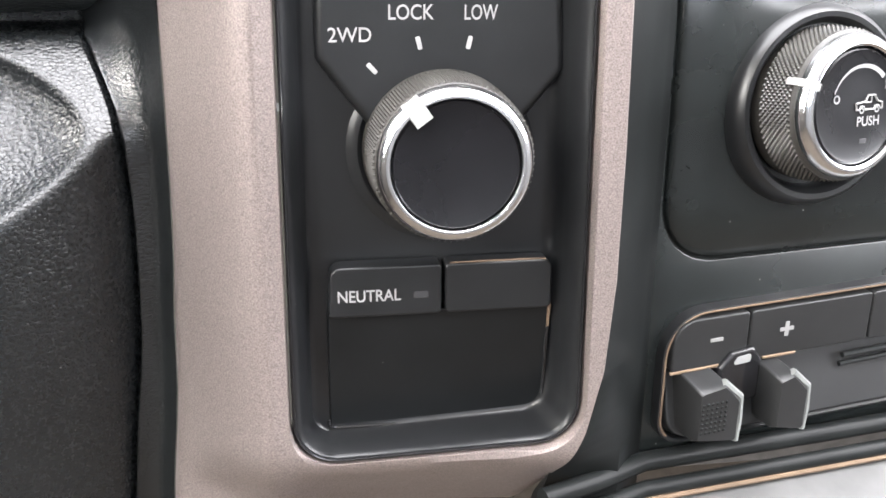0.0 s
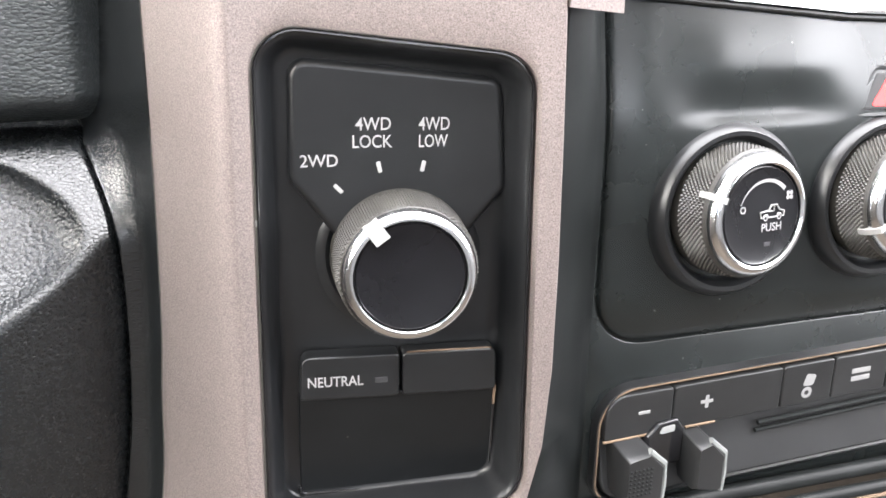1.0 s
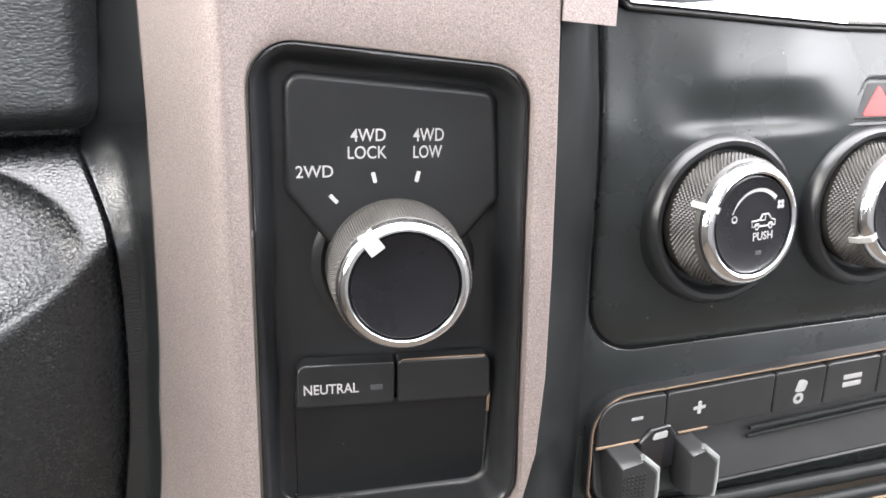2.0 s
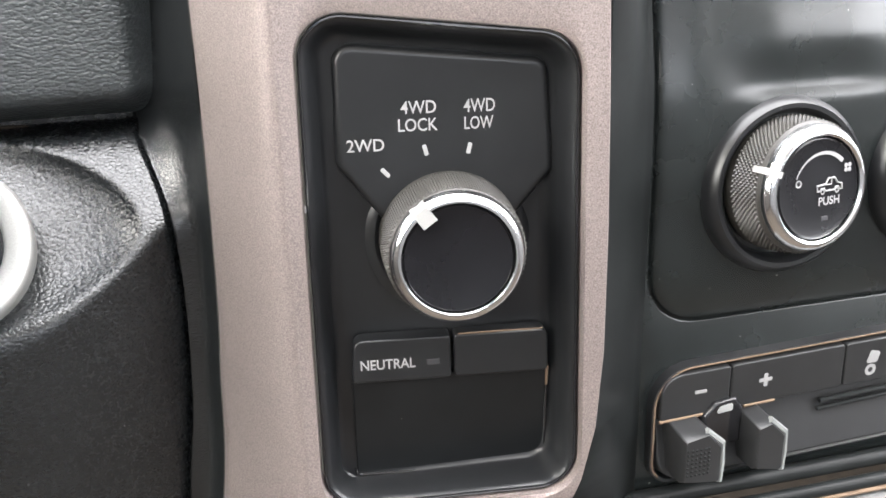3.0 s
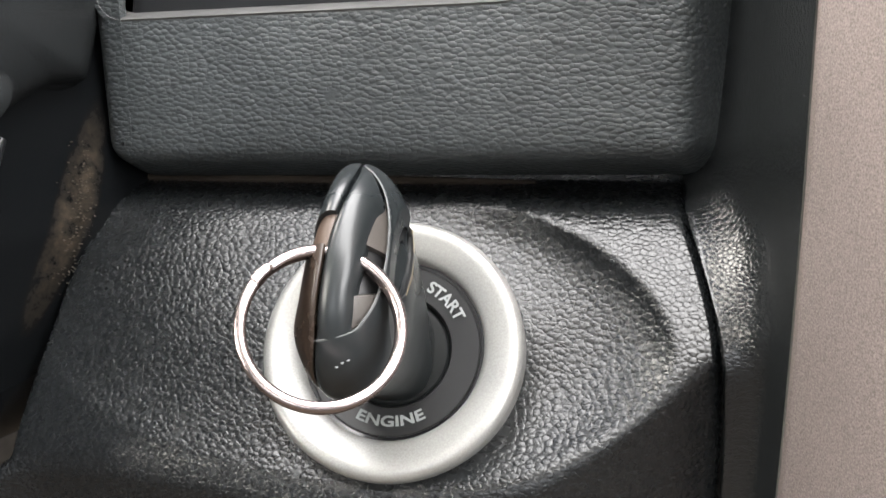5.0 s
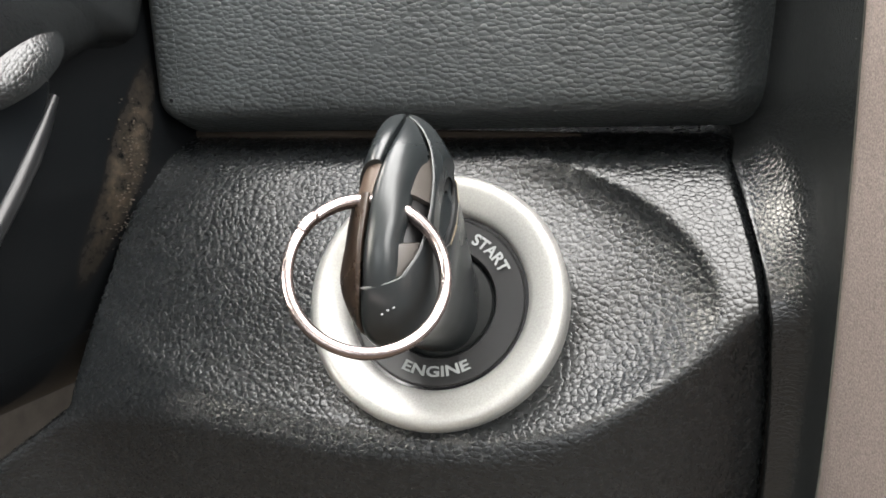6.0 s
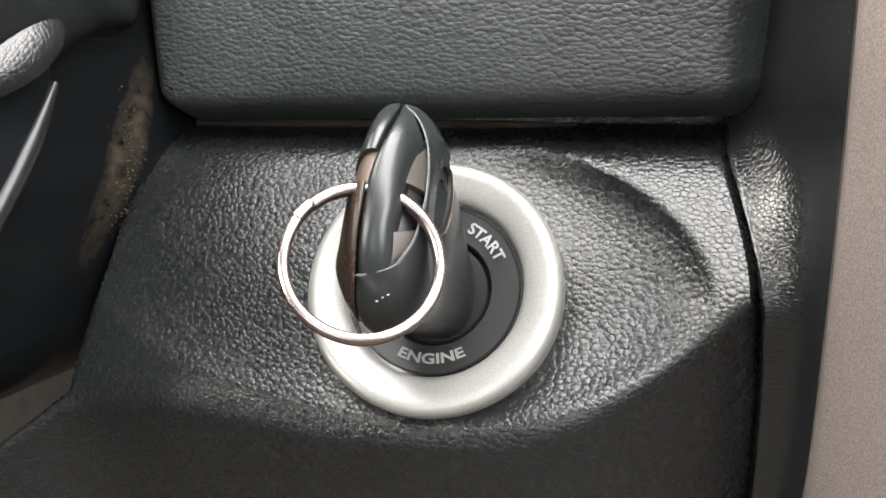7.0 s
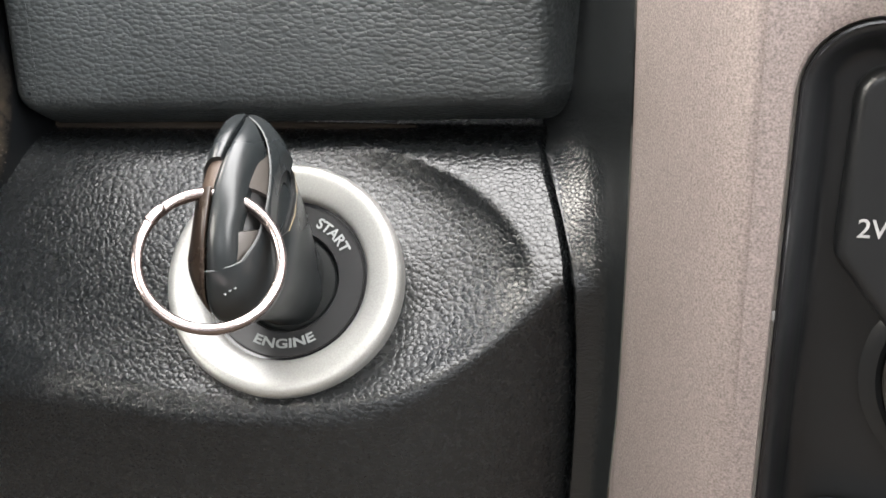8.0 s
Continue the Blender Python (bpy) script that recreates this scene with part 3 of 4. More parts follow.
for f in (0.06, 0.2, 0.4, 0.6, 0.8, 0.94):
    mid = [((1 - f) * a[0] + f * b[0], (1 - f) * a[1] + f * b[1]) for a, b in zip(inner, outer)]
    rings.append([(x, trim_y(x) + under(x, z), z) for x, z in mid])
rings.append([(x, trim_y(x) + 0.5 * smooth01((x + 36) / 4.0) + under(x, z), z) for x, z in outer])
rings.append([(x, trim_y(x) + 3.5 * smooth01((x + 36) / 4.0) + 0.3 + under(x, z), z) for x, z in outer])
part("front", loft(rings), TRIM, trim)
flank = []
for z in [-100 + 2.5 * i for i in range(85)]:
    k, sh = roll(z), interp(z, TRIM_EDGE)
    flank.append([(x + sh * max(0.0, min(1.0, (-43 - x) / 15)) if y < 22 else x + sh, y, q) for x, y, q in [(-38.4, -5.3 + k, z), (-39.2, -5.3 + k, z), (-40.2, -5.15 + k, z), (-41.4, -4.75 + k, z), (-43, -3.75 + k, z), (-45, -1.9 + k, z), (-47.5, 1.1 + k, z), (-50, 4.6 + k * 0.8, z), (-52.5, 8.6 + k * 0.6, z), (-55, 12.7 + k * 0.3, z), (-57.2, 16.3 + k * 0.1, z), (-58.6, 18.5, z), (-59.6, 20.6, z), (-59.2, 24, z), (-56, 30, z), (-56, 60, z)]])
part("flank", grid(flank), TRIM, trim)
part("top_bar", loft([[(x + d, -11.2 + 0.3 * (x - 36) + 6 * k, z) for x, z in ((36.2, 59.6), (50.5, 58.0), (50.5, 110), (36.2, 110))] for k, d in ((1, 0), (0, 0))], cap1=True), TRIM, trim, smooth=False)

# ---------------------------------------------------------------- drive selector
sel = thing("drive_selector", (0, 0, -10), "black four-wheel-drive selector with a knurled chrome-ringed knob", "switch panel")


def dip(z):
    """The lower part of the bezel leans back towards the storage pad."""
    return 3.5 * smooth01((-36 - z) / 36.0)


def bez_ring(d, y, lean=1.0):
    return [(x, (rim_y(x) if lean else 0) * lean + y + (dip(z) if d > 4 else 0.0), z - 0.52 * max(0.0, d - 1.0) * smooth01((-46 - z) / 18.0)) for x, z in inset(BEZ, d)]


part("bezel", loft([bez_ring(0, 3.4), bez_ring(0, 0.4), bez_ring(0.35, 0.0), bez_ring(0.9, 0.1), bez_ring(1.5, 0.6), bez_ring(2.2, 1.5), bez_ring(3.0, 2.6, 0.9), bez_ring(3.8, 3.3, 0.7), bez_ring(4.6, 3.5, 0.5), bez_ring(5.3, 3.2, 0.3), bez_ring(6.0, 2.7, 0.15), bez_ring(6.7, 2.4, 0.05), bez_ring(7.6, 2.3, 0.0)], cap1=True), BLACK, sel)
part("bezel_edge", tube([(x, rim_y(x) - 0.1, z) for x, z in inset(BEZ, 0.3)], 0.4, 8, True), GLOSS, sel, "thin glossy outer edge")
PLATE = rounded([(-26.8, 18.4), (-12.0, -1.0), (12.5, -1.0), (26.2, 15.2), (24.3, 42.3), (-26.4, 47.6)], (3.5, 3, 3, 3.5, 4, 4.5), 6)
part("faceplate", prism(PANEL, PLATE, -3.2, 0.0, 1.7), BLACK, sel, sharp=50.0)

for nm, text, bx in (("legend", "2WD", (-24.0, 21.8, -15.1, 24.8)), ("legend", "4WD", (-10.9, 30.4, -2.5, 33.5)), ("legend", "LOCK", (-11.6, 26.2, -2.2, 29.3)), ("legend", "4WD", (4.1, 30.2, 11.6, 33.4)), ("legend", "LOW", (4.2, 26.1, 11.2, 29.2))):
    part(nm, word(PANEL, text, *bx, 0.05, 0.008, 0.05), WHITE, sel, "white printed " + text)
for x, z, a in ((-15.1, 16.4, 44), (-5.3, 21.5, 14), (5.3, 21.5, -14)):
    c, s = math.cos(radians(90 + a)), math.sin(radians(90 + a))
    ol = [(x + c * p - s * q, z + s * p + c * q) for p, q in box2(-1.35, -0.5, 1.35, 0.5, 0.25, 3)]
    part("tick_mark", prism(PANEL, ol, -0.2, 0.1, 0.04), WHITE, sel, "white tick mark")

KNOB = Frame((0.0, 0, -1.3), (0.005, -1, 0.045))
part("knob_seat", revolve(KNOB, [(20.8, -3.2), (20.0, -2.8), (19.2, -2.45), (18.4, -2.3), (17.6, -2.8)], 72), BLACK, sel)
knob = part("knob", revolve(KNOB, [(17.4, -2), (17.4, 1.2), (16.9, 2.0), (16.15, 14.0), (15.4, 14.6)], 96, cap0=True, cap1=True), GRIP, sel, "knurled dark grey grip")


def knurl(fr, rows, n, r0, r1, w0, w1, h):
    """Small pyramids round a tapered grip."""
    V, F = [], []
    for i in range(rows):
        for k in range(n):
            a = 2 * math.pi * (k + 0.5 * (i % 2)) / n
            da = math.pi / n * 0.92
            wm = w0 + (w1 - w0) * (i + 0.5) / rows
            dw = (w1 - w0) / rows * 0.92
            pts = [(a, wm - dw), (a + da, wm), (a, wm + dw), (a - da, wm)]
            b = len(V)
            for ang, w in pts:
                r = r0 + (r1 - r0) * (w - w0) / (w1 - w0) + 0.02
                V.append(fr(r * math.cos(ang), r * math.sin(ang), w))
            r = r0 + (r1 - r0) * (wm - w0) / (w1 - w0) + h
            V.append(fr(r * math.cos(a), r * math.sin(a), wm))
            F += [(b, b + 1, b + 4), (b + 1, b + 2, b + 4), (b + 2, b + 3, b + 4), (b + 3, b, b + 4)]
    return V, F


part("knurling", knurl(KNOB, 16, 80, 16.92, 16.17, 1.8, 14.0, 0.6), GRIP, knob, smooth=False)
part("chrome_ring", revolve(KNOB, [(14.8, 13.2), (15.7, 14.2), (15.95, 15.0), (15.85, 15.8), (15.45, 16.7), (14.8, 17.4), (14.1, 17.75), (13.5, 17.7), (13.15, 17.2), (13.1, 15.6)], 96), CHROME, knob, "polished chrome ring")
part("cap", revolve(KNOB, [(13.0, 15.6), (12.9, 16.8), (12.6, 17.1), (12.0, 17.0), (8.0, 16.5), (3.0, 16.3), (0.01, 16.3)], 72), CAP, knob, "smooth black cap")
PA = radians(126)
pc, ps = math.cos(PA), math.sin(PA)
part("pointer", loft([[KNOB(pc * r - ps * q, ps * r + pc * q, w) for r, q in ((r0, -h), (r1, -h), (r1, h), (r0, h))] for r0, r1, h, w in ((10.7, 15.9, 1.95, 15.0), (10.7, 15.8, 1.95, 17.2), (10.9, 15.0, 1.85, 18.2))], cap1=True), POINTER, knob, "white pointer", smooth=False)

NB = Frame((0, -0.2, 0), (0, -1, 0.02))
nbut = part("neutral_button", prism(NB, rounded([(-25.8, -38.4), (-0.5, -38.4), (-0.5, -26.7), (-25.2, -26.7)], (1.1, 1.0, 1.0, 2.4)), -4, 1.2, 0.45), BLACK, sel)
part("legend", word(NB, "NEUTRAL", -23.7, -34.8, -9.7, -32.0, 1.24, 0.012, 0.05), WHITE, nbut, "white printed NEUTRAL")
part("indicator", prism(NB, box2(-6.7, -34.4, -3.5, -32.9, 0.2, 2), 0.8, 1.3, 0.05), LEDMAT, nbut, "dark indicator window")
part("blank_button", prism(NB, rounded([(0.4, -38.4), (25.0, -38.4), (24.8, -26.7), (0.4, -26.7)], (1.0, 1.1, 2.2, 1.0)), -4, 1.2, 0.45), BLACK, sel)
POC = Frame((0, 1.6, -39), (0, -1, -0.14))
part("storage_pad", prism(POC, rounded([(-26.2, -31.0), (25.6, -31.0), (25.3, 0.3), (-26, 0.3)], (1.8, 2.2, 0.8, 0.8), 5), -2, 0.3, 0.4), PADBLACK, sel)
part("pad_lip", tube([POC(-26.4, -29.0, 0.4), POC(-26.2, -30.8, 0.5), POC(-24.4, -31.4, 0.5), POC(0, -31.6, 0.5), POC(23.4, -31.4, 0.5), POC(25.4, -30.6, 0.5), POC(25.9, -28, 0.4), POC(25.5, -6, 0.2)], 0.5, 8), GLOSS, sel)
part("dust_line", tube([NB(1.5, -26.6, 0.75), NB(12, -26.5, 0.8), NB(23.5, -26.6, 0.75)], 0.22, 6), DUST, sel, "tan dust above the blank button")
part("dust_streak", prism(POC, [(25.3, -7), (25.9, -7), (26.0, 0), (25.1, 0.4)], 0, 0.42, 0.1), DUST, sel, "dust in the button corner")
part("paint_chip", prism(Frame((-34.6, -3.4, 9.4), (0, -1, 0)), box2(-0.25, -0.8, 0.35, 0.8, 0.2, 2), 0, 0.3, 0.1), WHITE, sel, "small white paint chip")

# ---------------------------------------------------------------- centre stack


def stack_y(x):
    return 15.0 + 0.15 * (x - 92)


def facet_lean(z):
    u = max(0.0, min(1.0, (z - 14) / 28.0))
    return 0.25 * (28.0 * (u**3 - 0.5 * u**4) + max(0.0, z - 42))


stack = thing("center_stack", (120, 15, -20), "black satin plastic centre stack fascia with a recessed climate tray", "dashboard panel")
FACET_EDGE = [(-110, 16), (-96, 21.5), (-79.5, 26.6), (-68.5, 31.2), (-52, 34.8), (-30, 36.4), (0, 36.6), (70, 36.0)]
part("side_facet", grid([[(interp(z, FACET_EDGE), -4.0, z), (interp(z, FACET_EDGE) + 0.4, -7.6 + roll(z), z), (interp(z, FACET_EDGE) + 1.2, -7.6 + roll(z), z), (45, -0.5, z), (51.5, 6.8 + 0.8 * facet_lean(z), z), (53.2, 8.4 + facet_lean(z), z), (54.2, 9.2 + facet_lean(z), z)] for z in [-110 + 4 * i for i in range(56)]]), FACET, stack, "dark grey side facet")
TRAY = rounded([(54.6, -34.5), (270, -34.0), (270, 84), (53.6, 84)], (16, 16, 16, 16), 12)
NF = 240
FAS_OUT = [(53.2, -90), (280, -90), (280, 114), (53.2, 114)]


def stack_lean(z):
    return facet_lean(z)


def stack_ring(outline, w):
    return [(x, stack_y(x) + w + stack_lean(z), z) for x, z in outline]


TC = (160, 25)
part("fascia", loft([stack_ring(radial(FAS_OUT, TC, NF), 6), stack_ring(radial(FAS_OUT, TC, NF), 0), stack_ring(radial(TRAY, TC, NF), 0), stack_ring(radial(inset(TRAY, 0.3), TC, NF), 0.2)]), FASCIA, stack)


def tray_bump(x, z):
    """A shallow thumb scallop: a rounded lip with a hollow above it."""
    gx = smooth01((x - 69) / 20) * smooth01((133 - x) / 24)
    return gx * (1.3 * smooth01((z - 27.0) / 3.6) - 2.6 * smooth01((z - 31.0) / 13.0) + 1.3 * smooth01((z - 45) / 18.0))


tr = [stack_ring(radial(inset(TRAY, d), TC, NF), w) for d, w in ((0.3, 0.2), (0.5, 1.0), (0.9, 1.0), (1.2, 0.1), (1.9, -0.6), (4.0, -1.3), (8, -2.2), (11, -2.5), (13.5, -2.64), (15.9, -2.7))]
part("tray", loft(tr), FASCIA, stack)
xs, zs = [70.5 + 2.0 * i for i in range(93)], [-18.6 + 1.5 * i for i in range(60)]
part("tray_face", grid([[(lambda x: (x, stack_y(x) - 2.7 - 0.2 * (1 - math.exp(-max(0.0, min(x - 69.5, z + 18.6)) / 6.0)) + tray_bump(x, z) + stack_lean(z), z))(x - 0.0084 * (z + 34.5)) for x in xs] for z in zs]), FASCIA, stack)
part("lower_rib", tube([(24, -7, -86.6), (40, -1, -86.8), (54, 6, -87), (110, 14, -87.5), (200, 27, -87.5), (280, 39, -87.5)], 2.6, 12), FACET, stack)
part("ledge_rib", tube([(24, -9, -93), (40, -3, -93.2), (54, 3, -93.3), (110, 11, -93.5), (200, 24, -93.5), (280, 36, -93.5)], 2.2, 12), FACET, stack)
part("dusty_seam", tube([(40, -3.6, -95.4), (54, 1.6, -95.6), (110, 9.6, -95.7), (200, 22.6, -95.7), (280, 34.6, -95.7)], 0.9, 8), DUST, stack, "brown dusty seam")
part("ledge", grid([[(x, 4 + 0.15 * (x - 54) - d, -96.3 - 0.35 * d) for d in (0, 4, 12, 24, 40)] for x in (50, 70, 90, 120, 160, 220, 280)]), PALE, stack, "pale grey lower ledge")
BAND_OUT = rounded([(59.8, 61.9), (126.6, 56.1), (189, 54.0), (294, 54.5), (294, 110), (59.8, 110)], (3, 60, 60, 3, 3, 3), 8)
part("upper_band", loft([[(x, 44, z) for x, z in BAND_OUT], [(x, 20 + 0.12 * (x - 92), z) for x, z in BAND_OUT], [(x, 17 + 0.12 * (x - 92), z) for x, z in inset(BAND_OUT, 0.4)], [(x, 17.6 + 0.12 * (x - 92) + 0.7 * (z - 58), z) for x, z in inset(BAND_OUT, 1.2)]], cap1=True), BAND, stack, "bright silver band above the climate tray")
part("band_gap", tube([(x, 18.5 + 0.12 * (x - 92), z - 0.9) for x, z in BAND_OUT if z < 66], 0.8, 8), BLACK_SOFT, stack)

# ---------------------------------------------------------------- climate knobs


def climate_knob(cx, cz, label, pointer_deg):
    fr = Frame((cx, stack_y(cx) - 1.75, cz), (0.29, -1.0, 0.11))
    ob = thing("climate_knob", fr(0, 0, 0), label, "knob", "climate knobs on the centre stack")
    seat = Frame((cx, stack_y(cx) - 2.7, cz - 0.4), (0.17, -1.0, 0.08))
    part("base_ring", revolve(seat, [(24.7, -4), (24.2, 0.8), (23.3, 2.9), (22.1, 3.9), (20.9, 3.8), (19.9, 2.8), (19.4, 1.4), (19.2, -2)], 80), BLACK, ob, "glossy black base ring")
    grip = part("grip", revolve(fr, [(18.2, -1), (18.3, 2.0), (17.3, 10.4), (16.3, 11.2)], 80, cap0=True, cap1=True), GRIP, ob, "knurled grip with dust at its root")
    part("knurling", knurl(fr, 12, 84, 18.25, 17.35, 2.1, 10.2, 0.5), GRIP, grip, smooth=False)
    part("chrome_ring", revolve(fr, [(16.2, 10.0), (16.7, 10.9), (16.75, 11.8), (16.5, 12.8), (15.9, 13.7), (15.1, 14.3), (14.3, 14.4), (13.7, 14.0), (13.3, 12.6)], 80), CHROME, ob, "polished chrome ring")
    cap = part("cap", revolve(fr, [(13.3, 12.1), (13.2, 13.5), (12.8, 13.8), (12.0, 13.55), (6, 13.4), (0.01, 13.4)], 64), CAP, ob, "smooth black cap")
    a = radians(pointer_deg)
    c, s = math.cos(a), math.sin(a)
    part("pointer", loft([[fr(c * r - s * q, s * r + c * q, w) for r, q in ((r0, -0.85), (r1, -0.85), (r1, 0.85), (r0, 0.85))] for r0, r1, w in ((13.4, 18.2, 8.6), (13.4, 17.6, 11.6), (13.6, 15.8, 14.5))], cap1=True), POINTER, ob, "white pointer", smooth=False)
    return fr, cap


CK, cap1 = climate_knob(91.9, 4.6, "black fan knob with chrome ring and white defrost legend", 158)
CK2, cap2 = climate_knob(142.8, 4.8, "black temperature knob with chrome ring", 205)
part("legend", word(CK, "PUSH", 0.2, -4.6, 7.2, -2.3, 13.55, 0.02, 0.05), SOFT_PRINT, cap1, "white printed PUSH")
part("fan_arc", grid([[CK(1.6 + r * math.cos(radians(a)), r * math.sin(radians(a)), 13.62) for r in (9.3 - 0.9 * (160 - a) / 110, 9.6)] for a in range(160, 44, -6)]), SOFT_PRINT, cap1, "white fan speed arc")
part("off_mark", revolve(CK, [(0.6, 13.65), (1.0, 13.7)], 20, (-6.6, 2.0)), SOFT_PRINT, cap1, "white off ring")
part("fan_mark", join(*[revolve(CK, [(0.01, 13.7), (0.62, 13.7)], 12, (9.6 + 0.85 * math.cos(radians(a)), 4.6 + 0.85 * math.sin(radians(a)))) for a in (45, 135, 225, 315)]), SOFT_PRINT, cap1, "white fan symbol")
TRUCK = ((-4.2, -0.9), (-4.5, 0.6), (-1.4, 0.9), (-0.6, 2.3), (1.6, 2.3), (2.6, 0.9), (4.2, 0.5), (4.2, -0.9), (3.4, -0.9), (3.0, -0.2), (2.0, -0.2), (1.6, -0.9), (-1.6, -0.9), (-2.0, -0.2), (-3.0, -0.2), (-3.4, -0.9))
part("truck_mark", join(tube([CK(3.8 + 0.95 * p, 0.1 + 1.0 * q, 13.65) for p, q in TRUCK], 0.26, 6, True), tube([CK(3.8 + p, q, 13.65) for p, q in ((0.5, 2.2), (0.5, 0.8), (-1.3, 0.8))], 0.2, 6), *[revolve(CK, [(0.35, 13.68), (0.75, 13.68)], 14, (3.8 + p, -1.0)) for p in (-2.4, 2.4)]), SOFT_PRINT, cap1, "white truck outline")
part("indicator", prism(CK, box2(1.4, -8.6, 3.6, -7.5, 0.2, 2), 13.3, 13.55, 0.05), LEDMAT, cap1)

hz = thing("hazard_button", (140, stack_y(140) + 3, 36), "black hazard light button with a red triangle", "button")
HZ = Frame((141.4, stack_y(139.6) - 2.9 + stack_lean(33), 28.2), (0.1, -1.0, 0.2))
HZO = rounded([(-11.5, 0), (11.5, 0), (4.6, 13.6), (-4.6, 13.6)], (1.6, 1.6, 3, 3), 5)
part("button_frame", loft([[HZ(x, z, w) for x, z in inset(HZO, d)] for d, w in ((-0.5, -3), (-0.4, 0.6), (0.0, 1.0), (0.8, 0.9), (1.1, 0.1))], cap1=True), BLACK, hz)
part("button", prism(HZ, inset(HZO, 1.4), 0, 1.0, 0.5), BLACK_SOFT, hz)
part("warning_triangle", prism(HZ, rounded([(-5.6, 2.6), (5.6, 2.6), (0, 11.2)], (0.6, 0.6, 0.6), 3), 0.9, 1.15, 0.05), RED, hz, "red warning triangle")

# ---------------------------------------------------------------- switch bank
bank = thing("switch_bank", (110, 13, -64), "black switch bank with dusty edges and two slide levers", "switch panel")
BK = Frame((71.5, 9.0, 0), (0.15, -1.0, 0))
BK.v = (BK.v).copy()
BK.u = (BK.u + Vector((0, 0, 0.03))).normalized()


def bank_out(x0, z0, x1, z1, radii, steps=6):
    return rounded([(x0, z0), (x1, z0), (x1, z1), (x0, z1)], radii, steps)


FRAME_OUT = bank_out(-13.6, -82, 200, -46.6, (7, 3, 3, 11), 8)
part("surround", loft([[BK(x, z, w) for x, z in inset(FRAME_OUT, d)] for d, w in ((-1.0, -4), (-0.9, 0.5), (-0.3, 0.7), (0.3, 0.2), (0.8, -2.5))], cap1=True), BLACK, bank)
EDGE = inset(FRAME_OUT, -0.2)
part("dusty_edge", tube([BK(x, z, 0.35) for x, z in EDGE[len(EDGE) // 2 + 2:] + EDGE[:5]], 0.45, 6), DUST, bank, "tan dust along the edge")
part("dusty_joint", join(tube([BK(-12.8, -61.5, 1.5), BK(-5, -61.4, 1.6), BK(2, -61.3, 1.6)], 0.45, 6), tube([BK(14, -61.3, 1.6), BK(24, -61.3, 1.6)], 0.45, 6)), DUST, bank, "tan dust in the joint under the switches")
for i, (x0, x1) in enumerate(((-12.6, 9.0), (9.5, 46.5), (47.0, 65.3), (65.8, 86.0), (86.5, 120.0))):
    r = (1.0, 1.0, 1.0, 9.5 if i == 0 else 1.0)
    sw = part("switch", prism(BK, bank_out(x0, -61.2, x1, -47.6, r), -3, 1.7, 0.45), BLACK_SOFT, bank)
    if i == 0:
        part("minus_mark", prism(BK, box2(-2.1, -54.4, 1.6, -53.4, 0.2, 2), 1.5, 1.82, 0.05), SOFT_PRINT, sw, "white minus")
    elif i == 1:
        part("plus_mark", join(prism(BK, box2(18.4, -54.6, 22.6, -53.5, 0.2, 2), 1.5, 1.82, 0.05), prism(BK, box2(19.9, -56.1, 21.1, -52.0, 0.2, 2), 1.5, 1.83, 0.05)), SOFT_PRINT, sw, "white plus")
    elif i == 2:
        part("skid_mark", join(prism(BK, rounded([(54.2, -55.2), (58.0, -55.2), (59.0, -52.0), (55.5, -51.0)], (0.8,) * 4, 3), 1.5, 1.82, 0.05), revolve(BK, [(0.8, 1.84), (1.9, 1.84)], 16, (56.0, -57.4))), SOFT_PRINT, sw, "white pictogram")
    elif i == 3:
        part("label_bars", join(*[prism(BK, box2(72.4, z, 79.4, z + 1.6, 0.2, 2), 1.5, 1.82, 0.05) for z in (-56.6, -54.0)]), SOFT_PRINT, sw, "two white label bars")
TILT = Frame(BK(0, -62.0, -2.2), tuple(BK.w + Vector((0, 0, 0.28))))
TILT.u = BK.u
part("lower_tray", prism(TILT, bank_out(-12.4, -18.6, 120, 0.0, (6, 1, 1, 1)), -6, 0.0, 0.6), BLACK_SOFT, bank)
part("slot_ridge", join(tube([BK(40.5, -65.4, 0.6), BK(60, -65.0, 0.8), BK(120, -64.0, 0.8)], 0.8, 8), tube([BK(40, -68.0, 0.4), BK(60, -67.4, 0.6), BK(120, -66.4, 0.6)], 0.7, 8)), FACET, bank)
part("brake_body", prism(BK, rounded([(0.5, -72), (13, -72), (13, -60.5), (10.5, -57.2), (4.0, -57.8), (0.5, -61.5)], (1,) * 6, 3), -3, 3.2, 1.0), GLOSS, bank)
part("brake_mark", prism(BK, rounded([(4.0, -61.2), (9.4, -60.8), (9.4, -58.6), (5.4, -59.0)], (0.6,) * 4, 3), 3.0, 3.4, 0.05), SOFT_PRINT, bank, "white pictogram")


def slide_lever(x, z, left, label):
    ob = part("slide_lever", loft([[BK(x + 0.92 * a + 0.4, z + 0.88 * b - 0.6, w) for a, b in rounded(ol, (0.8,) * len(ol), 3)] for ol, w in (
        ([(left, -9), (7, -10.5), (7, 4), (2, 9), (left, 9)], -3),
        ([(left, -9), (6.6, -11), (6.6, 3.2), (1.6, 8.6), (left, 7.8)], 9.0),
        ([(left + 1, -8), (5.6, -10), (5.6, 2.4), (1.0, 7.6), (left + 1, 6.4)], 11.0))], cap1=True), BLACK_SOFT, bank, label)
    part("lever_edge", tube([BK(x + 1.3, z + 6.9, 9.6), BK(x + 6.4, z + 2.2, 9.6), BK(x + 6.7, z - 4, 9.6), BK(x + 6.4, z - 10.2, 9.4)], 1.1, 8), LEVER_EDGE, ob, "worn grey lever edge")
    return ob


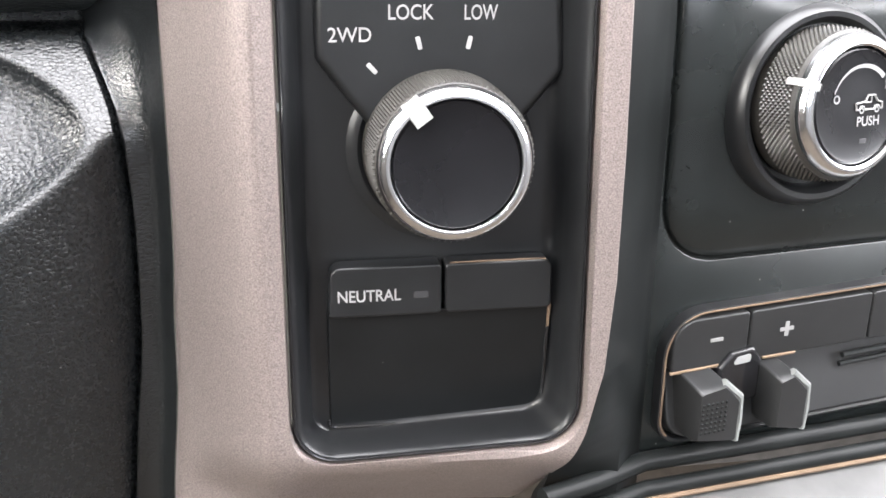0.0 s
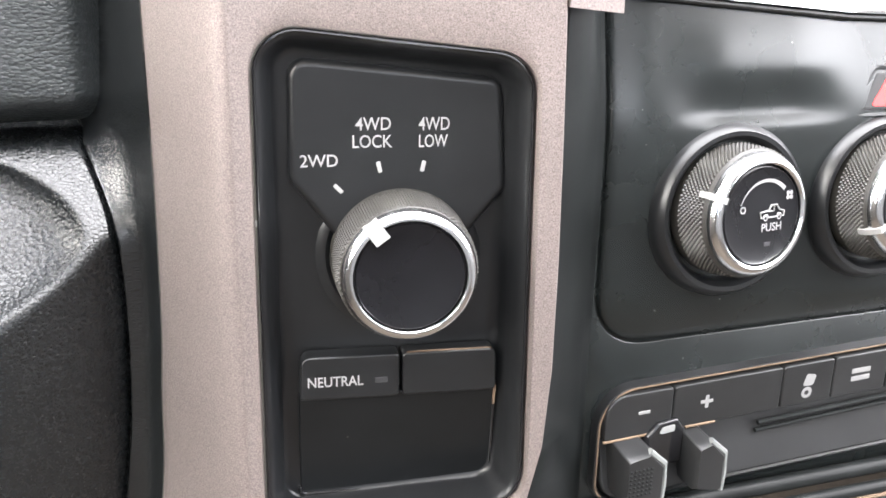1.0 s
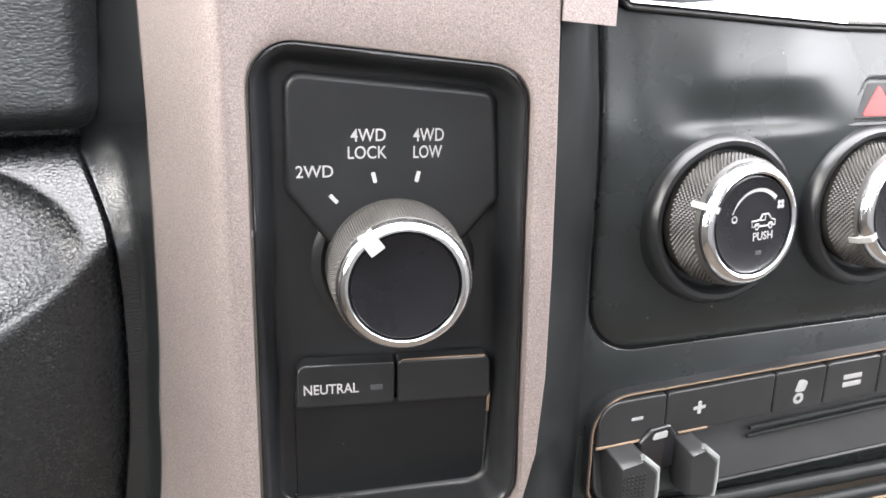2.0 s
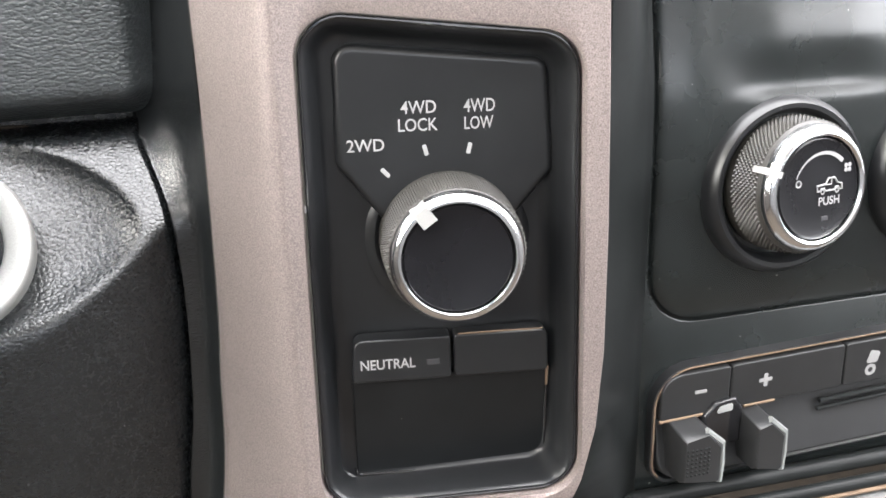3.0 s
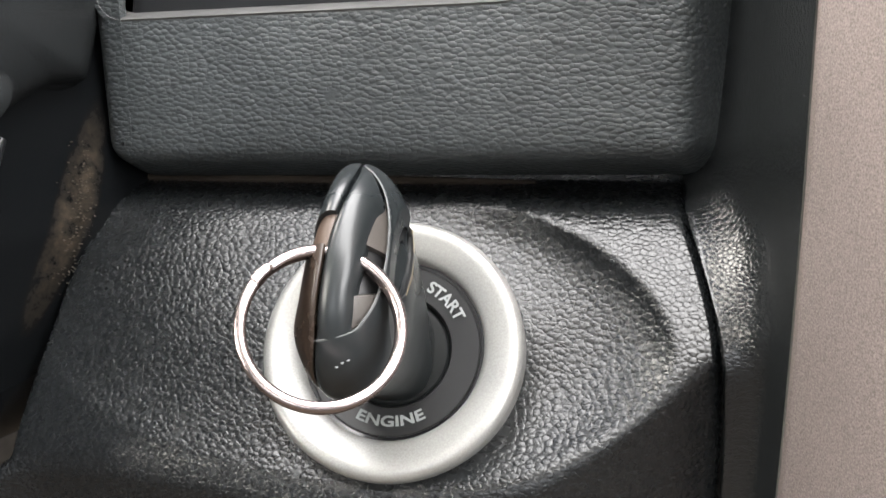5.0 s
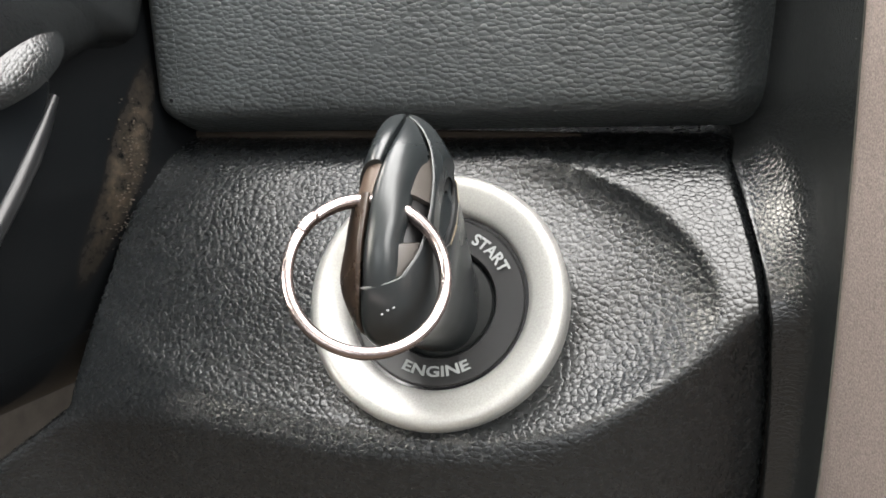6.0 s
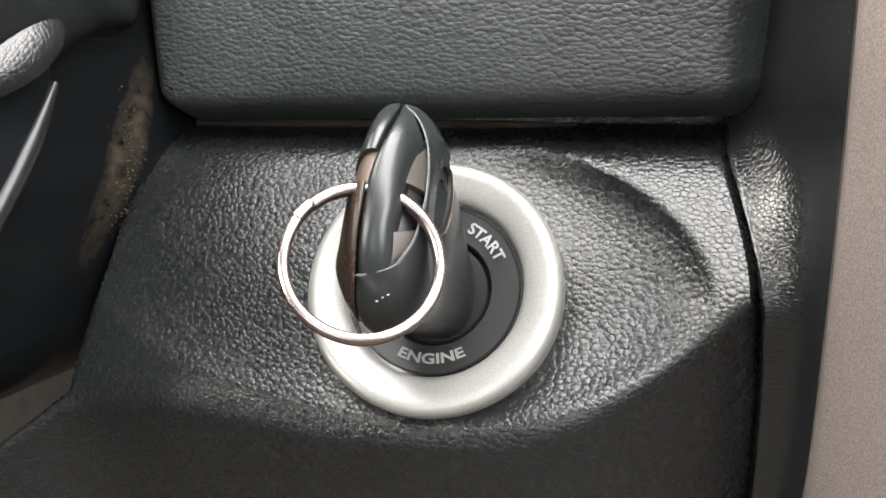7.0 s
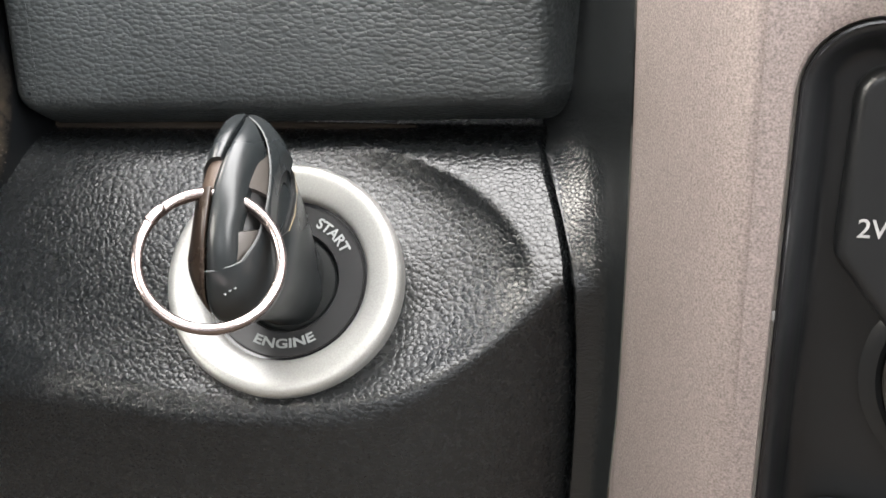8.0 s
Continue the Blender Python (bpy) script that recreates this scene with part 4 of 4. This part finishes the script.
lv = slide_lever(-3.8, -68.5, -7.2, "black slide lever with a dotted thumb pad")
part("thumb_dots", join(*[revolve(BK, [(0.42, 11.0), (0.3, 11.25), (0.01, 11.3)], 8, (-8.4 + 1.3 * i, -74.2 + 1.3 * j)) for i in range(6) for j in range(7)]), FACET, lv)
slide_lever(16.2, -69.0, -4.0, "black slide lever")

# ---------------------------------------------------------------- ignition switch
ign = thing("ignition_switch", IGN(0, 0, -6), "ignition switch with a broad satin silver ring and white lettering", "ignition")
part("ring", revolve(IGN, [(24.3, -14), (24.6, -1.4), (24.55, -0.2), (24.2, 0.7), (23.5, 1.35), (22.6, 1.5), (21.6, 1.3), (19.6, 0.5), (18.2, -0.15), (17.5, -0.7), (17.1, -1.6), (17.0, -5.0)], 96), RINGPAINT, ign, "broad satin silver ring")
part("ring_gap", revolve(IGN, [(17.05, -2.6), (16.3, -2.75)], 80), GLOSS, ign, "dark gap round the collar")
part("collar", revolve(IGN, [(16.4, -4.0), (16.35, -2.5), (16.1, -2.3), (10.9, -3.2), (10.5, -4.0), (10.4, -8)], 80), BLACK_SOFT, ign, "black lettered collar")
part("lock_face", revolve(IGN, [(10.4, -5.0), (9.8, -4.4), (5, -4.2), (0.01, -4.2)], 64), FACET, ign, "dark grey lock face")
part("legend", arc_word(IGN, "START", 12.5, 14.9, 64.5, 26, -2.3, 0.03), DIM_PRINT, ign, "grey-white printed START")
part("legend", arc_word(IGN, "ENGINE", 14.5, 12.45, -115, -61, -2.3, 0.03), DIM_PRINT, ign, "grey-white printed ENGINE")
part("dot_mark", prism(IGN, [(12.8 * math.cos(radians(a)) * 1 + p, 12.8 * math.sin(radians(a)) + q) for a, p, q in ((76, -0.4, 0), (76, 0.4, 0), (76, 0.4, 1.6), (76, -0.4, 1.6))], -3.0, -2.3, 0.05), DIM_PRINT, ign)

# ---------------------------------------------------------------- key fob
fob = thing("key_fob", IGN(0, 0, -5), "grey-black plastic key fob standing in the ignition", "key")


FOB_RINGS = ((7.3, 9.2, 0, -6), (7.6, 9.8, 0, 2), (8.3, 11.4, 0.5, 9), (8.7, 13.8, 1.4, 16), (8.7, 15.8, 2.4, 22), (8.3, 16.8, 2.8, 26), (7.4, 16.6, 3.0, 29), (5.6, 15.0, 3.0, 31), (3.0, 12.0, 3.0, 32))


def half_shell(a0, a1):
    """One moulded half of the fob's body, closed at its tip."""
    rings = []
    for a, b, cv, w in FOB_RINGS:
        ring = []
        for k in range(25):
            t = radians(a0 + (a1 - a0) * k / 24)
            c, s = math.cos(t), math.sin(t)
            ring.append(IGN(a * math.copysign(abs(c) ** 0.77, c), cv + b * math.copysign(abs(s) ** 0.77, s), w))
        rings.append(ring)
    return loft(rings, False, True, closed=False)


part("half_shell", half_shell(-90, 90), FOB, fob)
part("half_shell", half_shell(90, 270), FOB_SIDE, fob, "brown-black half shell with a brown reflection put into its colour")

# edges across the rounded end (mm from the middle), by the angle round it
SEAM_U = [(-38, 4.7), (-29, 6.4), (-16, 7.3), (0, 7.7), (18, 7.7), (33, 7.3), (46, 6.4), (54, 5.0), (60, 2.9), (66, 1.8)]
STRAP_R = [(-43, 3.6), (-32, 4.1), (-20, 4.3), (-9, 4.8), (4, 5.1), (17, 5.5), (28, 5.9), (36, 6.4), (44, 6.3), (54, 4.8), (60, 2.7), (66, 1.7)]
STRAP_L = [(-100, -3.2), (-67, -2.4), (-43, -1.3), (-26, -0.8), (-10, -0.2), (3, 0.2), (17, 0.9), (31, 1.6), (52, 2.0), (66, 1.5), (100, 0.6)]
LEFT_HALF = [(-100, 7.4), (-55, 7.4), (-26, 6.2), (0, 5.4), (20, 4.7), (45, 4.4), (70, 5.0), (100, 6.5)]


def fob_at(u, t, d=0.0):
    """A point of the rounded fob end: u across it, t degrees round it, d below its skin."""
    half = 7.6 if u > 0.6 else interp(t, LEFT_HALF)
    drop = 7.0 * min(1.2, abs(u - 0.6) / half) ** 2.4 + d
    return IGN(u, 3.0 + (18.8 - drop) * math.sin(radians(t)), 29.5 + (15.6 - drop) * math.cos(radians(t)))


def fob_patch(turns, u0, u1, depth=2.6, edge0=0.25, edge1=0.25, skin=0.0, n=14, crown=0.0):
    """A shell piece of the fob's end between two edges, with rounded rims."""
    rows = []
    for t in turns:
        a, b = u0(t), u1(t)
        row = [fob_at(a, t, skin + depth), fob_at(a, t, skin + edge0 + crown)]
        for k in range(n + 1):
            f = k / n
            q = a + (b - a) * f
            e = edge0 * max(0.0, 1 - (q - a) / max(0.05, edge0)) ** 2 + edge1 * max(0.0, 1 - (b - q) / max(0.05, edge1 * 1.3)) ** 2
            row.append(fob_at(q, t, skin + e + crown * abs(2 * f - 1) ** 2.5))
        row += [fob_at(b, t, skin + edge1 * 1.2 + crown), fob_at(b, t, skin + depth)]
        rows.append(row)
    return loft(rows, True, True, closed=False)


def steps(a, b, n):
    return [a + (b - a) * k / n for k in range(n + 1)]


def shell_edge(t):
    """Where the outer half begins: at the lens-shaped opening, and below the crease at the loop's far edge."""
    if t < -43.2:
        return interp(t, STRAP_L) + 0.15
    return interp(t, STRAP_L) + (interp(-38, SEAM_U) - interp(t, STRAP_L)) * smooth01((t + 43.2) / 5.2) if t < -38 else max(interp(t, SEAM_U), interp(t, STRAP_R) + 0.12)


part("core", fob_patch(steps(100, -98, 66), lambda t: 0.7 - interp(t, LEFT_HALF), lambda t: 7.6, 3.0, skin=3.4), BLACK_SOFT, fob, "dark inside of the fob")
part("loop", fob_patch(steps(65, -42.6, 54), lambda t: interp(t, STRAP_L), lambda t: interp(t, STRAP_R), 3.2, 0.3, 0.8, crown=0.8), FOB, fob, "rounded grey loop that holds the key ring", sharp=60.0)
part("outer_half", join(fob_patch(steps(104, -35, 70) + steps(-36, -43.2, 12) + steps(-43.5, -104, 30), shell_edge, lambda t: 8.1, 3.2, 0.22, 0.05)), FOB, fob, sharp=60.0)
part("inner_half", fob_patch(steps(104, 18.5, 40), lambda t: 0.7 - interp(t, LEFT_HALF), lambda t: interp(t, STRAP_L) - 0.15, 3.2, 0.2, 0.22), FOB, fob, sharp=60.0)
part("inner_half", fob_patch(steps(2.0, -104, 50), lambda t: 0.7 - interp(t, LEFT_HALF), lambda t: interp(t, STRAP_L) - 0.25, 3.2, 0.2, 0.4), FOB_SIDE, fob, "brown-black half shell with a brown reflection put into its colour", sharp=60.0)
part("release_tab", fob_patch(steps(19.5, 1.0, 14), lambda t: 0.9 - interp(t, LEFT_HALF), lambda t: interp(t, STRAP_L) - 0.1, 3.0, 0.3, 0.1, skin=1.0), TAB, fob, "worn brown release tab")
for t0, t1, d in ((47, 6, 1.5), (-22, -41, 1.3)):
    part("inner_face", fob_patch(steps(t0, t1, 20), lambda t: interp(t, STRAP_R) - 2.0, lambda t: 7.6, 2.0, 0.2, 0.2, skin=d), PALE_WORN, fob, "worn pale inner face behind the loop")
part("mould_line", tube([fob_at(shell_edge(t) - 0.08, t, 0.12) for t in steps(62, -38, 40) + steps(-38.4, -43.1, 12)], 0.1, 6), FOB_LINE, fob, "thin pale mould line")
part("scuff", join(*[revolve(Frame(fob_at(a, t, -0.02), tuple(IGN.w)), [(0.28, -0.1), (0.2, 0.03), (0.01, 0.04)], 8) for a, t in ((2.4, -54), (3.2, -53.2), (1.5, -56))]), FOB_LINE, fob, "pale scuff marks")
part("key_slot", join(*[tube([IGN(8.0 + k, v + 0.25 * k, w) for v, w in ((13.2, 28.6), (11.6, 26.4), (8.8, 25.6), (5.0, 26.4), (1.2, 28.6), (-0.6, 31.0))], [0.15, 0.5, 0.75, 0.8, 0.55, 0.2], 8) for k in (0.0,)]), BLACK, fob, "dark slot of the emergency key")
part("key_edge", tube([IGN(8.35, v, w) for v, w in ((12.6, 27.0), (9.6, 25.0), (5.0, 25.2), (1.4, 27.4))], [0.1, 0.3, 0.32, 0.1], 6), BRASS, fob, "worn brass edge of the emergency key")

# ---------------------------------------------------------------- key ring
RC = Vector((-120.3, -22.2, 18.9))
KR = Frame(tuple(RC), (0.50, -0.62, 0.58))
pts = []
for k in range(120):
    a = 2 * math.pi * 2 * k / 120
    pts.append(KR(11.2 * math.cos(a), 11.2 * math.sin(a), 0.55 * math.cos(a / 2)))
ring = thing("key_ring", tuple(RC), "nickel-plated steel split key ring hanging on the fob", "key ring")
for k0, k1 in ((0, 60), (60, 120)):
    part("coil", tube([pts[k % 120] for k in range(k0, k1 + 1)], 0.88, 14), STEEL, ring)
part("wire_end", tube([KR(11.25 * math.cos(a), 11.25 * math.sin(a), 0.75) for a in [radians(118 + 3 * k) for k in range(7)]], [0.3, 0.8, 0.92, 0.92, 0.92, 0.92, 0.92], 12), STEEL, ring, "stepped end of the coiled wire")
